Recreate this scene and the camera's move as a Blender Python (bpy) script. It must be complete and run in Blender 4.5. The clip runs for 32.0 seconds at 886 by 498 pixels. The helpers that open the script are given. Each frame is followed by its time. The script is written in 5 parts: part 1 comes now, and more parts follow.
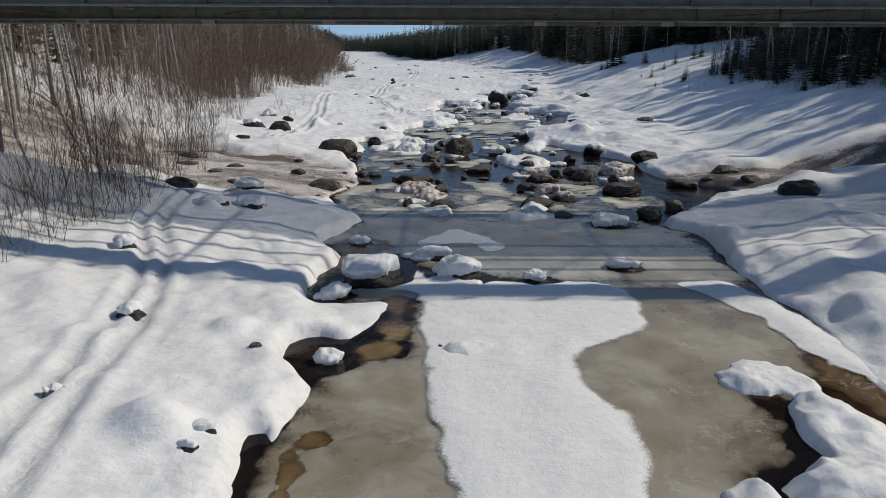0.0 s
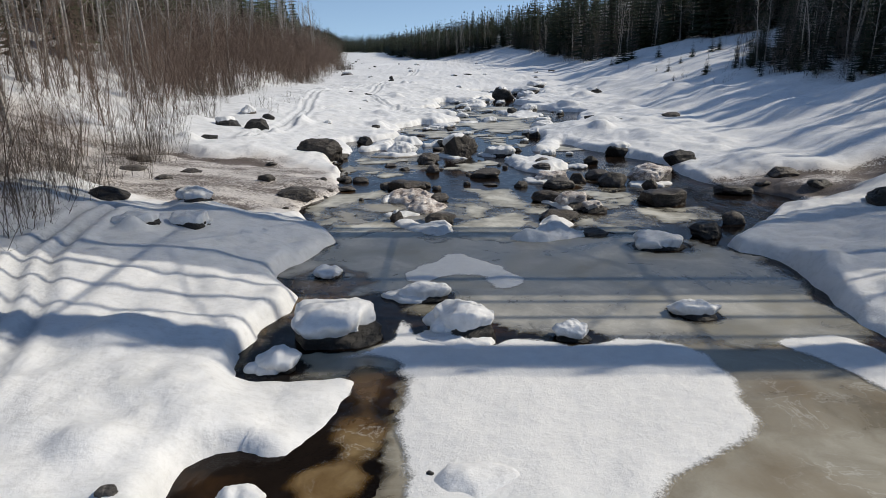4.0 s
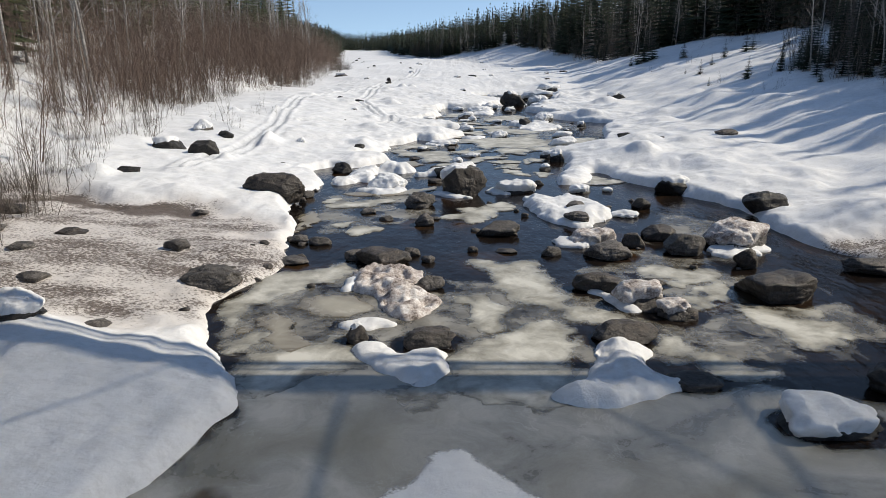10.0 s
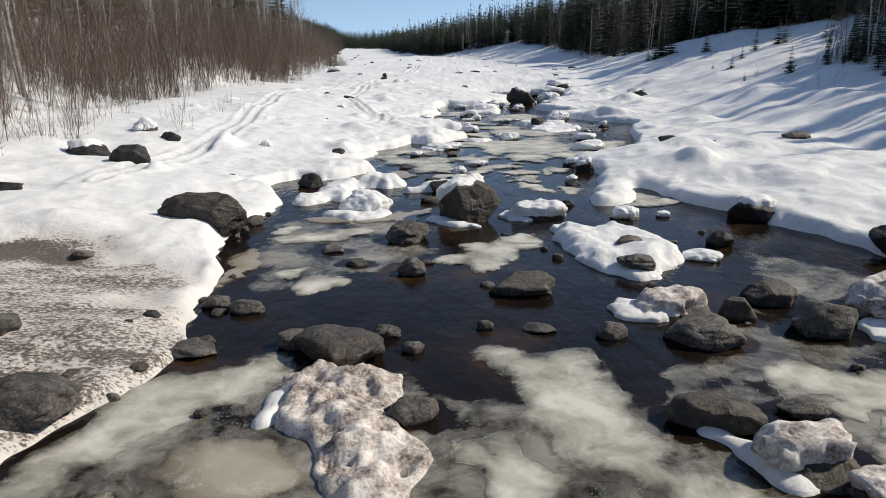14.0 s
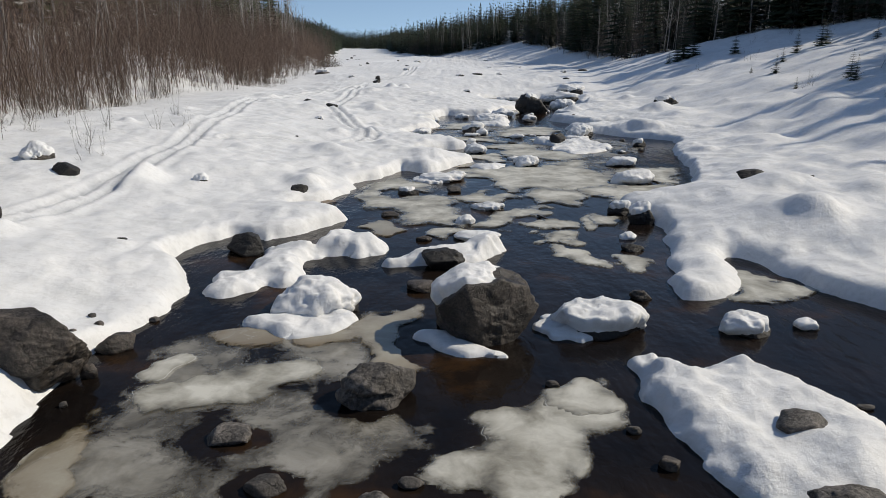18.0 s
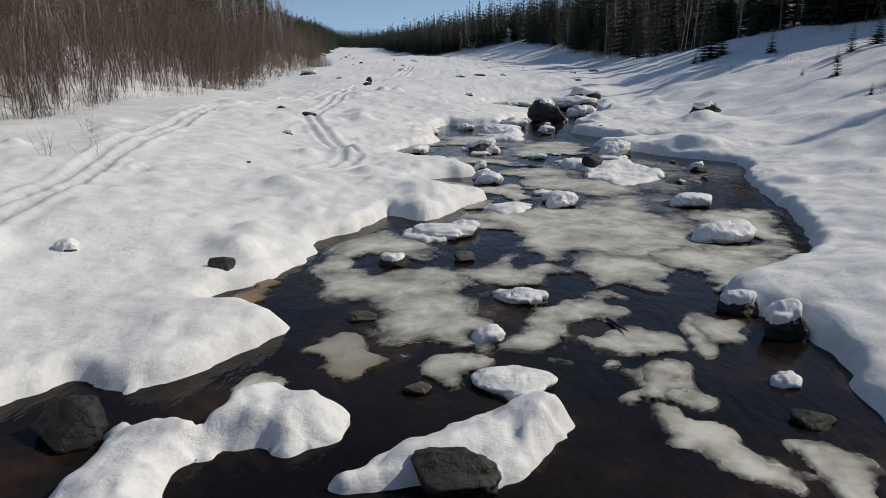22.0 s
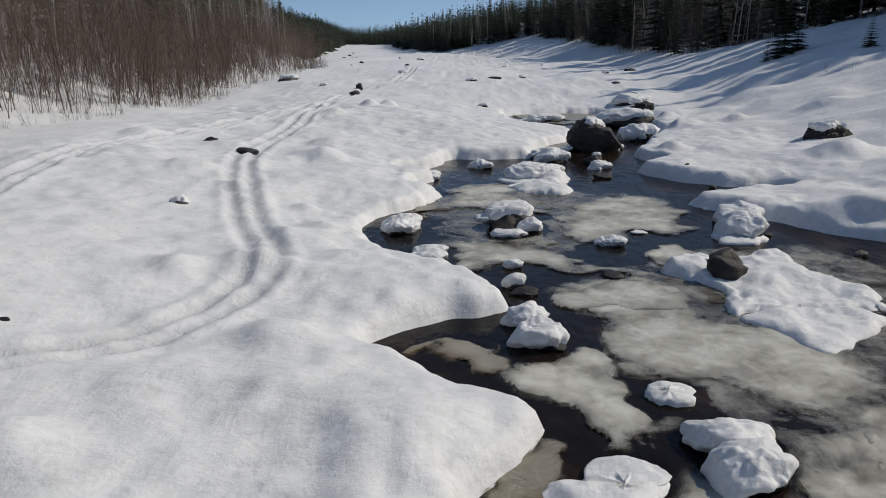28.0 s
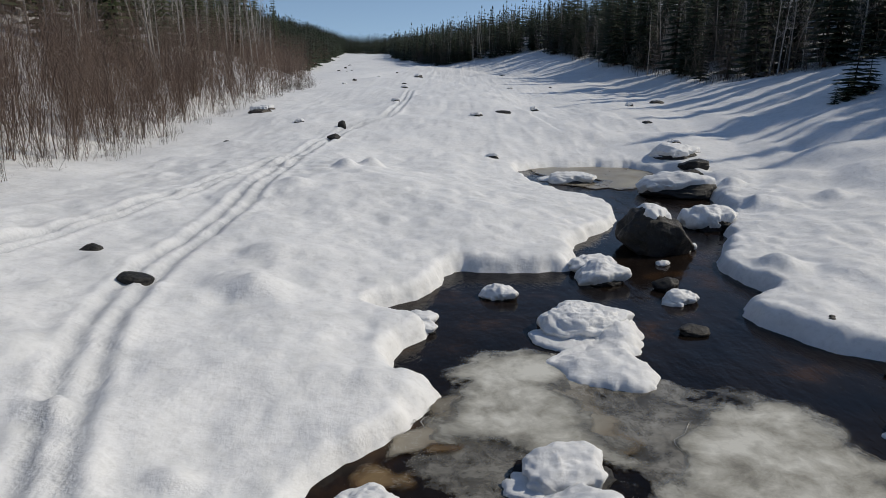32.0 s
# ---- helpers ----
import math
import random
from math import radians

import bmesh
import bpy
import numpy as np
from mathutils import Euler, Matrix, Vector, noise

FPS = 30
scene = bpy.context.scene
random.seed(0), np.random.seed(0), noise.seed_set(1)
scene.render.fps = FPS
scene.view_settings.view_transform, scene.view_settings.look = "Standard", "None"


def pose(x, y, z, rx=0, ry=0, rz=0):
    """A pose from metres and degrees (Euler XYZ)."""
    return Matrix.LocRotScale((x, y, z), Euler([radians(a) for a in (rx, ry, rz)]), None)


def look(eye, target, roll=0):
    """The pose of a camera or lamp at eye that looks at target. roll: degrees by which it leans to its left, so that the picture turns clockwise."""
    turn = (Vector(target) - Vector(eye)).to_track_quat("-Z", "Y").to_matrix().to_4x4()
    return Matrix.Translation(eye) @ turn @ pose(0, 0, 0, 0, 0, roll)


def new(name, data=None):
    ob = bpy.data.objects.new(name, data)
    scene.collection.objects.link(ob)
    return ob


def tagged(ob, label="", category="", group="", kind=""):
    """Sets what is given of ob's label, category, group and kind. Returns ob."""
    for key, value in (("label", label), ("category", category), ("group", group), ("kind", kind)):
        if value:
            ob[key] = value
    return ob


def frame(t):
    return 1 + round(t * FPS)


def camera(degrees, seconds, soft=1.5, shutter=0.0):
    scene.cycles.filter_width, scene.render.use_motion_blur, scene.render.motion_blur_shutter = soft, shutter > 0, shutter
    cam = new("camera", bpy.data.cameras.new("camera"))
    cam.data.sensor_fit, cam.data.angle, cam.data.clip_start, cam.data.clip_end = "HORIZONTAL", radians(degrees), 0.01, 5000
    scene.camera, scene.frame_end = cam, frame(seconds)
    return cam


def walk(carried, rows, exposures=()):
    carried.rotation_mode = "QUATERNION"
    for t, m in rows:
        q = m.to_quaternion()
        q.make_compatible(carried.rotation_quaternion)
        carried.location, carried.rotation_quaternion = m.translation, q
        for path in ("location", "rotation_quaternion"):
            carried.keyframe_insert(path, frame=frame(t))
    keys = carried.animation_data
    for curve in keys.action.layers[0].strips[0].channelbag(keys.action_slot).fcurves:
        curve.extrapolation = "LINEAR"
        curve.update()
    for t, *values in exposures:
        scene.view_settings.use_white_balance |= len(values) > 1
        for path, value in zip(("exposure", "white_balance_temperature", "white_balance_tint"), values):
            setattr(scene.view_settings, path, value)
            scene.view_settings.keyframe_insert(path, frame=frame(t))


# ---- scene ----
cam = camera(66.60, 32.0, 0.8)
# seconds, place, heading, tilt, roll
FLIGHT = [
    (0, 0.000, 0.000, 5.810, -0.218, -16.320, 0.221),
    (1, 0.098, 1.351, 5.628, -0.114, -16.305, 0.122),
    (2, 0.122, 2.751, 5.353, -0.067, -16.278, 0.038),
    (3, 0.147, 4.134, 5.098, -0.017, -16.228, -0.052),
    (3.5, 0.163, 4.814, 5.015, 0.022, -16.209, -0.107),
    (5.5, 0.194, 7.356, 5.057, 0.119, -16.240, -0.265),
    (6, 0.250, 8.135, 5.041, 0.152, -16.198, -0.275),
    (7, 0.352, 9.477, 5.106, 0.304, -16.245, -0.272),
    (8, 0.350, 10.873, 5.132, 0.361, -16.278, -0.264),
    (9, 0.375, 12.512, 5.195, 0.365, -16.369, -0.196),
    (10, 0.421, 14.148, 5.250, 0.418, -16.396, -0.145),
    (11, 0.481, 15.876, 5.282, 0.497, -16.396, -0.126),
    (12, 0.520, 17.526, 5.144, 0.519, -16.433, -0.079),
    (12.5, 0.496, 18.364, 4.938, 0.494, -16.459, -0.048),
    (13, 0.483, 19.239, 4.736, 0.485, -16.458, -0.026),
    (13.5, 0.482, 20.145, 4.593, 0.482, -16.448, -0.014),
    (14, 0.476, 21.070, 4.571, 0.493, -16.457, -0.023),
    (14.5, 0.472, 22.043, 4.619, 0.519, -16.452, -0.054),
    (16.5, 0.331, 25.925, 4.619, 0.336, -16.575, 0.013),
    (17, 0.391, 27.016, 4.634, 0.374, -16.559, 0.112),
    (18, 0.397, 29.039, 4.583, 0.359, -16.429, 0.244),
    (19, 0.315, 30.956, 4.548, 0.253, -16.421, 0.333),
    (20, 0.263, 33.017, 4.547, 0.154, -16.469, 0.376),
    (21, 0.199, 34.983, 4.530, 0.142, -16.482, 0.340),
    (22, 0.176, 37.045, 4.492, 0.121, -16.482, 0.298),
    (23, 0.223, 39.039, 4.520, 0.179, -16.416, 0.257),
    (24, 0.296, 40.990, 4.590, 0.330, -16.514, 0.254),
    (25, 0.287, 43.167, 4.681, 0.486, -16.668, 0.228),
    (25.5, 0.283, 44.275, 4.693, 0.547, -16.685, 0.173),
    (27.5, 0.400, 49.063, 4.696, 1.108, -16.823, -0.506),
    (28, 0.398, 50.180, 4.717, 1.198, -16.824, -0.556),
    (28.5, 0.396, 51.344, 4.752, 1.185, -16.782, -0.562),
    (29, 0.389, 52.518, 4.866, 1.146, -16.740, -0.513),
    (29.5, 0.372, 53.760, 5.056, 1.111, -16.705, -0.422),
    (30, 0.349, 55.036, 5.277, 1.094, -16.642, -0.312),
    (30.5, 0.317, 56.359, 5.490, 1.082, -16.566, -0.181),
    (31, 0.287, 57.629, 5.722, 1.059, -16.491, -0.015),
    (31.5, 0.241, 58.858, 5.985, 0.994, -16.366, 0.184),
    (32, 0.153, 60.140, 6.181, 0.890, -16.168, 0.397),
]
walk(cam, [(t, pose(x, y, z, 90 + tilt, 0, head) @ pose(0, 0, 0, 0, 0, roll)) for t, x, y, z, head, tilt, roll in FLIGHT],
     [(0, -0.2, 7340, 7.5), (3, 0.0, 7340, 7.5), (6, 0.1, 7390, 7.5), (7.5, 0.3, 7440, 7.5), (10, 0.28, 7540, 7.5), (14, 0.28, 7640, 7.5), (17, 0.06, 7540, 7.5),
      (19, -0.1, 7490, 7.5), (25, -0.28, 7440, 7.5), (28, -0.31, 7290, 7.5), (32, -0.30, 7290, 7.5)])

# ---- light ----
SUN_AZ, SUN_EL = radians(75), radians(39)       # from +y towards +x; above the horizon
sky = bpy.data.worlds.new("sky")
scene.world = sky
sky.use_nodes = True
st = sky.node_tree.nodes.new("ShaderNodeTexSky")
st.sky_type, st.sun_disc, st.sun_elevation, st.sun_rotation = "NISHITA", False, SUN_EL, SUN_AZ
st.air_density, st.dust_density, st.ozone_density, st.altitude = 0.85, 0.0, 2.2, 1500
bg = sky.node_tree.nodes["Background"]
toward = sky.node_tree.nodes.new("ShaderNodeTexCoord")
lift = sky.node_tree.nodes.new("ShaderNodeMapping")
lift.inputs["Location"].default_value = (0, 0, 0.12)      # clear dry air: a deep blue down to the skyline
sky.node_tree.links.new(toward.outputs["Generated"], lift.inputs[0])
sky.node_tree.links.new(lift.outputs[0], st.inputs[0])
sky.node_tree.links.new(st.outputs[0], bg.inputs[0])
bg.inputs[1].default_value = 0.15
sun = new("sun", bpy.data.lights.new("sun", "SUN"))
sun.data.energy, sun.data.angle, sun.data.color = 3.3, radians(0.9), (1.0, 0.965, 0.92)
to_sun = Vector((math.sin(SUN_AZ) * math.cos(SUN_EL), math.cos(SUN_AZ) * math.cos(SUN_EL), math.sin(SUN_EL)))
sun.matrix_world = look(to_sun * 100, (0, 0, 0))


# ---- materials ----
def material(name, rough=0.6, metal=0.0):
    m = bpy.data.materials.new(name)
    m.use_nodes = True
    t = m.node_tree
    p = t.nodes["Principled BSDF"]
    p.inputs["Roughness"].default_value, p.inputs["Metallic"].default_value = rough, metal
    return m, t, p


def wire(t, a, b):
    t.links.new(a, b)


def coords(t, scale=(1, 1, 1), world=True):
    c = t.nodes.new("ShaderNodeNewGeometry" if world else "ShaderNodeTexCoord")
    mp = t.nodes.new("ShaderNodeMapping")
    mp.inputs["Scale"].default_value = scale
    wire(t, c.outputs["Position" if world else "Object"], mp.inputs[0])
    return mp.outputs[0]


def noise_tex(t, vec, scale, detail=4, rough=0.55):
    n = t.nodes.new("ShaderNodeTexNoise")
    n.inputs["Scale"].default_value, n.inputs["Detail"].default_value, n.inputs["Roughness"].default_value = scale, detail, rough
    wire(t, vec, n.inputs["Vector"])
    return n.outputs["Fac"]


def ramp(t, fac, stops):
    r = t.nodes.new("ShaderNodeValToRGB")
    e = r.color_ramp.elements
    while len(e) < len(stops):
        e.new(0.5)
    for k, (pos, c) in zip(e, stops):
        k.position, k.color = pos, (*c, 1) if len(c) == 3 else c
    wire(t, fac, r.inputs[0])
    return r.outputs[0]


def grey(v):
    return (v, v, v)


def mix(t, fac, a, b):
    m = t.nodes.new("ShaderNodeMix")
    m.data_type = "RGBA"
    for s, v in ((0, fac), (6, a), (7, b)):
        if isinstance(v, (int, float)):
            m.inputs[s].default_value = v
        elif isinstance(v, tuple):
            m.inputs[s].default_value = (*v, 1)
        else:
            wire(t, v, m.inputs[s])
    return m.outputs[2]


def bump(t, p, height, strength, dist, below=None):
    b = t.nodes.new("ShaderNodeBump")
    b.inputs["Strength"].default_value, b.inputs["Distance"].default_value = strength, dist
    wire(t, height, b.inputs["Height"])
    if below is not None:
        wire(t, below, b.inputs["Normal"])
    wire(t, b.outputs[0], p.inputs["Normal"])
    return b.outputs[0]


def attribute(t, name):
    a = t.nodes.new("ShaderNodeAttribute")
    a.attribute_name = name
    return a.outputs["Fac"]


def times(t, a, b, op="MULTIPLY"):
    m = t.nodes.new("ShaderNodeMath")
    m.operation = op
    for s, v in ((0, a), (1, b)):
        if isinstance(v, (int, float)):
            m.inputs[s].default_value = v
        else:
            wire(t, v, m.inputs[s])
    return m.outputs[0]


def snow_material(name, ground=False):
    m, t, p = material(name, 0.55)
    v = coords(t)
    big, fine, grain = noise_tex(t, v, 0.6), noise_tex(t, v, 6, 6, 0.6), noise_tex(t, v, 45, 3)
    c = ramp(t, big, [(0.3, (0.80, 0.81, 0.82)), (0.7, (0.88, 0.88, 0.88))])
    wet = ramp(t, noise_tex(t, v, 1.1, 7, 0.62), [(0.5, grey(0)), (0.66, grey(0.55 if ground else 0.2))])
    c = mix(t, wet, c, (0.66, 0.67, 0.67))
    crust = ramp(t, noise_tex(t, coords(t, (0.8, 1.2, 1)), 5.5, 10, 0.76), [(0.48, grey(0)), (0.64, grey(0.55))])
    c = mix(t, crust, c, (0.64, 0.64, 0.635))
    if ground:
        # forest litter, thin slush and the dirt that meltwater left, each with an outline of its own
        litter = ramp(t, fine, [(0.42, grey(0)), (0.62, grey(1))])
        soil = ramp(t, noise_tex(t, v, 30, 6, 0.75), [(0.40, (0.028, 0.021, 0.017)), (0.62, (0.20, 0.155, 0.128))])
        dirt = attribute(t, "dirt")
        amount = times(t, times(t, dirt, 1.1), times(t, noise_tex(t, coords(t, (0.7, 1.4, 1)), 0.9, 5, 0.65), 0.9), "SUBTRACT")
        amount = times(t, amount, times(t, dirt, ramp(t, noise_tex(t, coords(t, (0.5, 1.3, 1)), 0.7, 5, 0.6), [(0.36, grey(0.36)), (0.64, grey(0.78))])), "MINIMUM")
        speck = noise_tex(t, coords(t, (0.8, 1.25, 1)), 15, 8, 0.74)
        keep = ramp(t, times(t, times(t, amount, 0.5), speck, "ADD"), [(0.735, grey(0)), (0.83, grey(0.95))])
        c = mix(t, ramp(t, dirt, [(0.0, grey(0)), (1.0, grey(0.55))]), c, (0.54, 0.465, 0.41))
        c = mix(t, keep, c, soil)
        c = mix(t, times(t, attribute(t, "litter"), times(t, litter, 1.0)), c, (0.07, 0.055, 0.04))
        # mottled blue-grey that follows the two grooves of each track
        groove_grey = times(t, attribute(t, "track"), noise_tex(t, v, 9, 5, 0.7))
        c = mix(t, times(t, groove_grey, 0.95), c, (0.42, 0.44, 0.47))
    wire(t, c, p.inputs["Base Color"])
    p.inputs["Specular IOR Level"].default_value = 0.25
    n0 = bump(t, p, noise_tex(t, coords(t, (1.0, 0.7, 1.0)), 1.9, 3, 0.5), 0.26, 0.16)
    n1 = bump(t, p, fine, 0.3 if ground else 0.35, 0.05 if ground else 0.06, n0)
    n1 = bump(t, p, noise_tex(t, v, 14, 7, 0.75), 0.42, 0.035, n1)
    if ground:
        n1 = bump(t, p, times(t, attribute(t, "track"), noise_tex(t, v, 10, 5, 0.7)), 0.55, 0.10, n1)
    bump(t, p, grain, 0.24, 0.012, n1)
    return m


def rock_material(name, low, high, rough=0.6):
    m, t, p = material(name, rough)
    v = coords(t)
    info = t.nodes.new("ShaderNodeObjectInfo")
    n = noise_tex(t, v, 2.6, 9, 0.68)
    f = noise_tex(t, v, 24, 8, 0.75)
    pit = noise_tex(t, v, 70, 4, 0.7)
    both = times(t, times(t, n, 0.5), times(t, f, 0.5), "ADD")
    c = ramp(t, both, [(0.40, low), (0.5, tuple(0.42 * k for k in high)), (0.60, high)])
    seam = times(t, times(t, times(t, noise_tex(t, v, 3.2, 6, 0.6), 0.5, "SUBTRACT"), 0, "ABSOLUTE"), 10)
    c = mix(t, ramp(t, seam, [(0.0, grey(0.75)), (0.25, grey(0))]), c, tuple(0.5 * k for k in low))
    pale = ramp(t, noise_tex(t, v, 5, 8, 0.7), [(0.58, grey(0)), (0.70, grey(0.4))])
    c = mix(t, pale, c, tuple(min(1, 1.9 * k) for k in high))
    c2 = mix(t, times(t, info.outputs["Random"], 0.45), c, tuple(0.55 * k for k in low))
    wire(t, c2, p.inputs["Base Color"])
    wire(t, ramp(t, n, [(0.35, grey(rough - 0.2)), (0.7, grey(min(1, rough + 0.2)))]), p.inputs["Roughness"])
    n1 = bump(t, p, n, 0.6, 0.09)
    n1 = bump(t, p, ramp(t, seam, [(0.0, grey(0)), (0.4, grey(1))]), 0.5, 0.03, n1)
    n2 = bump(t, p, f, 0.55, 0.022, n1)
    bump(t, p, pit, 0.6, 0.01, n2)
    return m


def plain_material(name, low, high, scale=6, rough=0.7, metal=0.0, stretch=(1, 1, 1), relief=0.4, dist=0.01):
    m, t, p = material(name, rough, metal)
    v = coords(t, stretch)
    n = noise_tex(t, v, scale, 6, 0.6)
    info = t.nodes.new("ShaderNodeObjectInfo")
    c = ramp(t, n, [(0.3, low), (0.7, high)])
    wire(t, mix(t, times(t, info.outputs["Random"], 0.35), c, tuple(0.6 * k for k in low)), p.inputs["Base Color"])
    bump(t, p, noise_tex(t, v, scale * 5, 4), relief, dist)
    return m


SNOW_GROUND = snow_material("snow_ground", True)
SNOW = snow_material("snow")
ROCK = rock_material("dark_rock", (0.022, 0.019, 0.017), (0.18, 0.15, 0.128))
ROCK_GREY = rock_material("grey_rock", (0.03, 0.027, 0.025), (0.26, 0.235, 0.215), 0.75)
ROCK_BLACK = rock_material("black_rock", (0.009, 0.0085, 0.008), (0.052, 0.046, 0.041), 0.6)
BARK = plain_material("alder_bark", (0.06, 0.049, 0.04), (0.17, 0.14, 0.118), 9, 0.85)
TWIG = plain_material("twig_bark", (0.085, 0.058, 0.046), (0.235, 0.166, 0.13), 9, 0.85)
BIRCH = plain_material("birch_bark", (0.10, 0.09, 0.08), (0.58, 0.55, 0.51), 5, 0.7, stretch=(1, 1, 3))
TRUNK = plain_material("spruce_bark", (0.035, 0.028, 0.022), (0.10, 0.08, 0.065), 7, 0.9)
NEEDLES = plain_material("spruce_needles", (0.012, 0.022, 0.009), (0.035, 0.055, 0.02), 3, 0.7)
PINE = plain_material("pine_needles", (0.03, 0.05, 0.015), (0.075, 0.095, 0.03), 3, 0.7)
STEEL = plain_material("painted_steel", (0.09, 0.10, 0.09), (0.19, 0.20, 0.18), 2.5, 0.6, 0.0)
RUST = plain_material("rusty_steel", (0.05, 0.04, 0.032), (0.13, 0.10, 0.08), 4, 0.8)
PLANK = plain_material("bridge_timber", (0.06, 0.05, 0.04), (0.15, 0.13, 0.10), 3, 0.85, stretch=(0.3, 4, 4))
PALE = plain_material("pale_plate", (0.3, 0.29, 0.25), (0.45, 0.43, 0.38), 5, 0.7)
CONCRETE = plain_material("abutment_stone", (0.12, 0.11, 0.10), (0.28, 0.26, 0.24), 2, 0.85)


def water_material():
    m, t, p = material("river_water", 0.09)
    v = coords(t)
    shallow = noise_tex(t, v, 0.45, 5, 0.6)
    c = ramp(t, shallow, [(0.35, (0.006, 0.005, 0.005)), (0.56, (0.014, 0.010, 0.008)), (0.7, (0.05, 0.026, 0.012))])
    wire(t, c, p.inputs["Base Color"])
    p.inputs["IOR"].default_value = 1.33
    p.inputs["Specular IOR Level"].default_value = 0.17
    w = noise_tex(t, coords(t, (1.0, 0.55, 1)), 5.5, 4, 0.6)
    n1 = bump(t, p, w, 0.35, 0.04)
    bump(t, p, noise_tex(t, coords(t, (1.0, 0.4, 1)), 1.6, 3, 0.5), 0.35, 0.12, n1)
    return m


WATER = water_material()


def ice_material(name, thin, thick, snowy, solid=0.0):
    """Milky river ice: smooth clouds that thin out to clear water, frost crumbs and a white rim along parts of the margin."""
    m, t, p = material(name, 0.35)
    v = coords(t)
    warp = t.nodes.new("ShaderNodeVectorMath")
    warp.operation = "MULTIPLY_ADD"
    n = t.nodes.new("ShaderNodeTexNoise")
    n.inputs["Scale"].default_value, n.inputs["Detail"].default_value = 0.9, 4
    wire(t, v, n.inputs["Vector"])
    wire(t, n.outputs["Color"], warp.inputs[0])
    warp.inputs[1].default_value = (0.8, 0.8, 0)
    wire(t, v, warp.inputs[2])
    cloud, wisp = noise_tex(t, warp.outputs[0], 0.8, 6, 0.52), noise_tex(t, warp.outputs[0], 4.2, 10, 0.67)
    frost = noise_tex(t, v, 34, 4, 0.7)
    cover, inner = attribute(t, "cover"), attribute(t, "inner")
    body = times(t, times(t, cover, 0.72), times(t, times(t, cloud, 0.5, "SUBTRACT"), 1.65), "ADD")
    body = times(t, body, times(t, times(t, wisp, 0.5, "SUBTRACT"), 0.9), "ADD")
    body = times(t, body, solid, "ADD")
    tint = times(t, times(t, body, 0.45), times(t, times(t, noise_tex(t, warp.outputs[0], 1.2, 9, 0.64), 0.5, "SUBTRACT"), 1.35), "ADD")
    c = ramp(t, tint, [(0.02, thin), (0.28, thick), (0.62, snowy)])
    stretch_ = ramp(t, noise_tex(t, v, 0.9, 4), [(0.50, grey(0)), (0.58, grey(1))])
    rim = times(t, ramp(t, inner, [(0.0, grey(0)), (0.010, grey(0.75)), (0.024, grey(0))]), times(t, stretch_, ramp(t, body, [(0.10, grey(0)), (0.26, grey(1))])))
    crumbs = times(t, ramp(t, frost, [(0.57, grey(0)), (0.64, grey(0.85))]), ramp(t, body, [(0.06, grey(0)), (0.16, grey(1)), (0.34, grey(0))]))
    crumbs = times(t, crumbs, ramp(t, noise_tex(t, v, 1.3, 4), [(0.50, grey(0)), (0.60, grey(1))]))
    white = times(t, rim, crumbs, "MAXIMUM")
    wire(t, mix(t, white, c, (0.78, 0.78, 0.76)), p.inputs["Base Color"])
    alpha = times(t, ramp(t, body, [(0.13, grey(0)), (0.24, grey(0.55)), (0.50, grey(0.96))]), ramp(t, cover, [(0.0, grey(0)), (0.12, grey(1))]))
    wire(t, times(t, alpha, white, "MAXIMUM"), p.inputs["Alpha"])
    wire(t, ramp(t, body, [(0.3, grey(0.18)), (0.7, grey(0.55))]), p.inputs["Roughness"])
    bump(t, p, wisp, 0.25, 0.02)
    return m


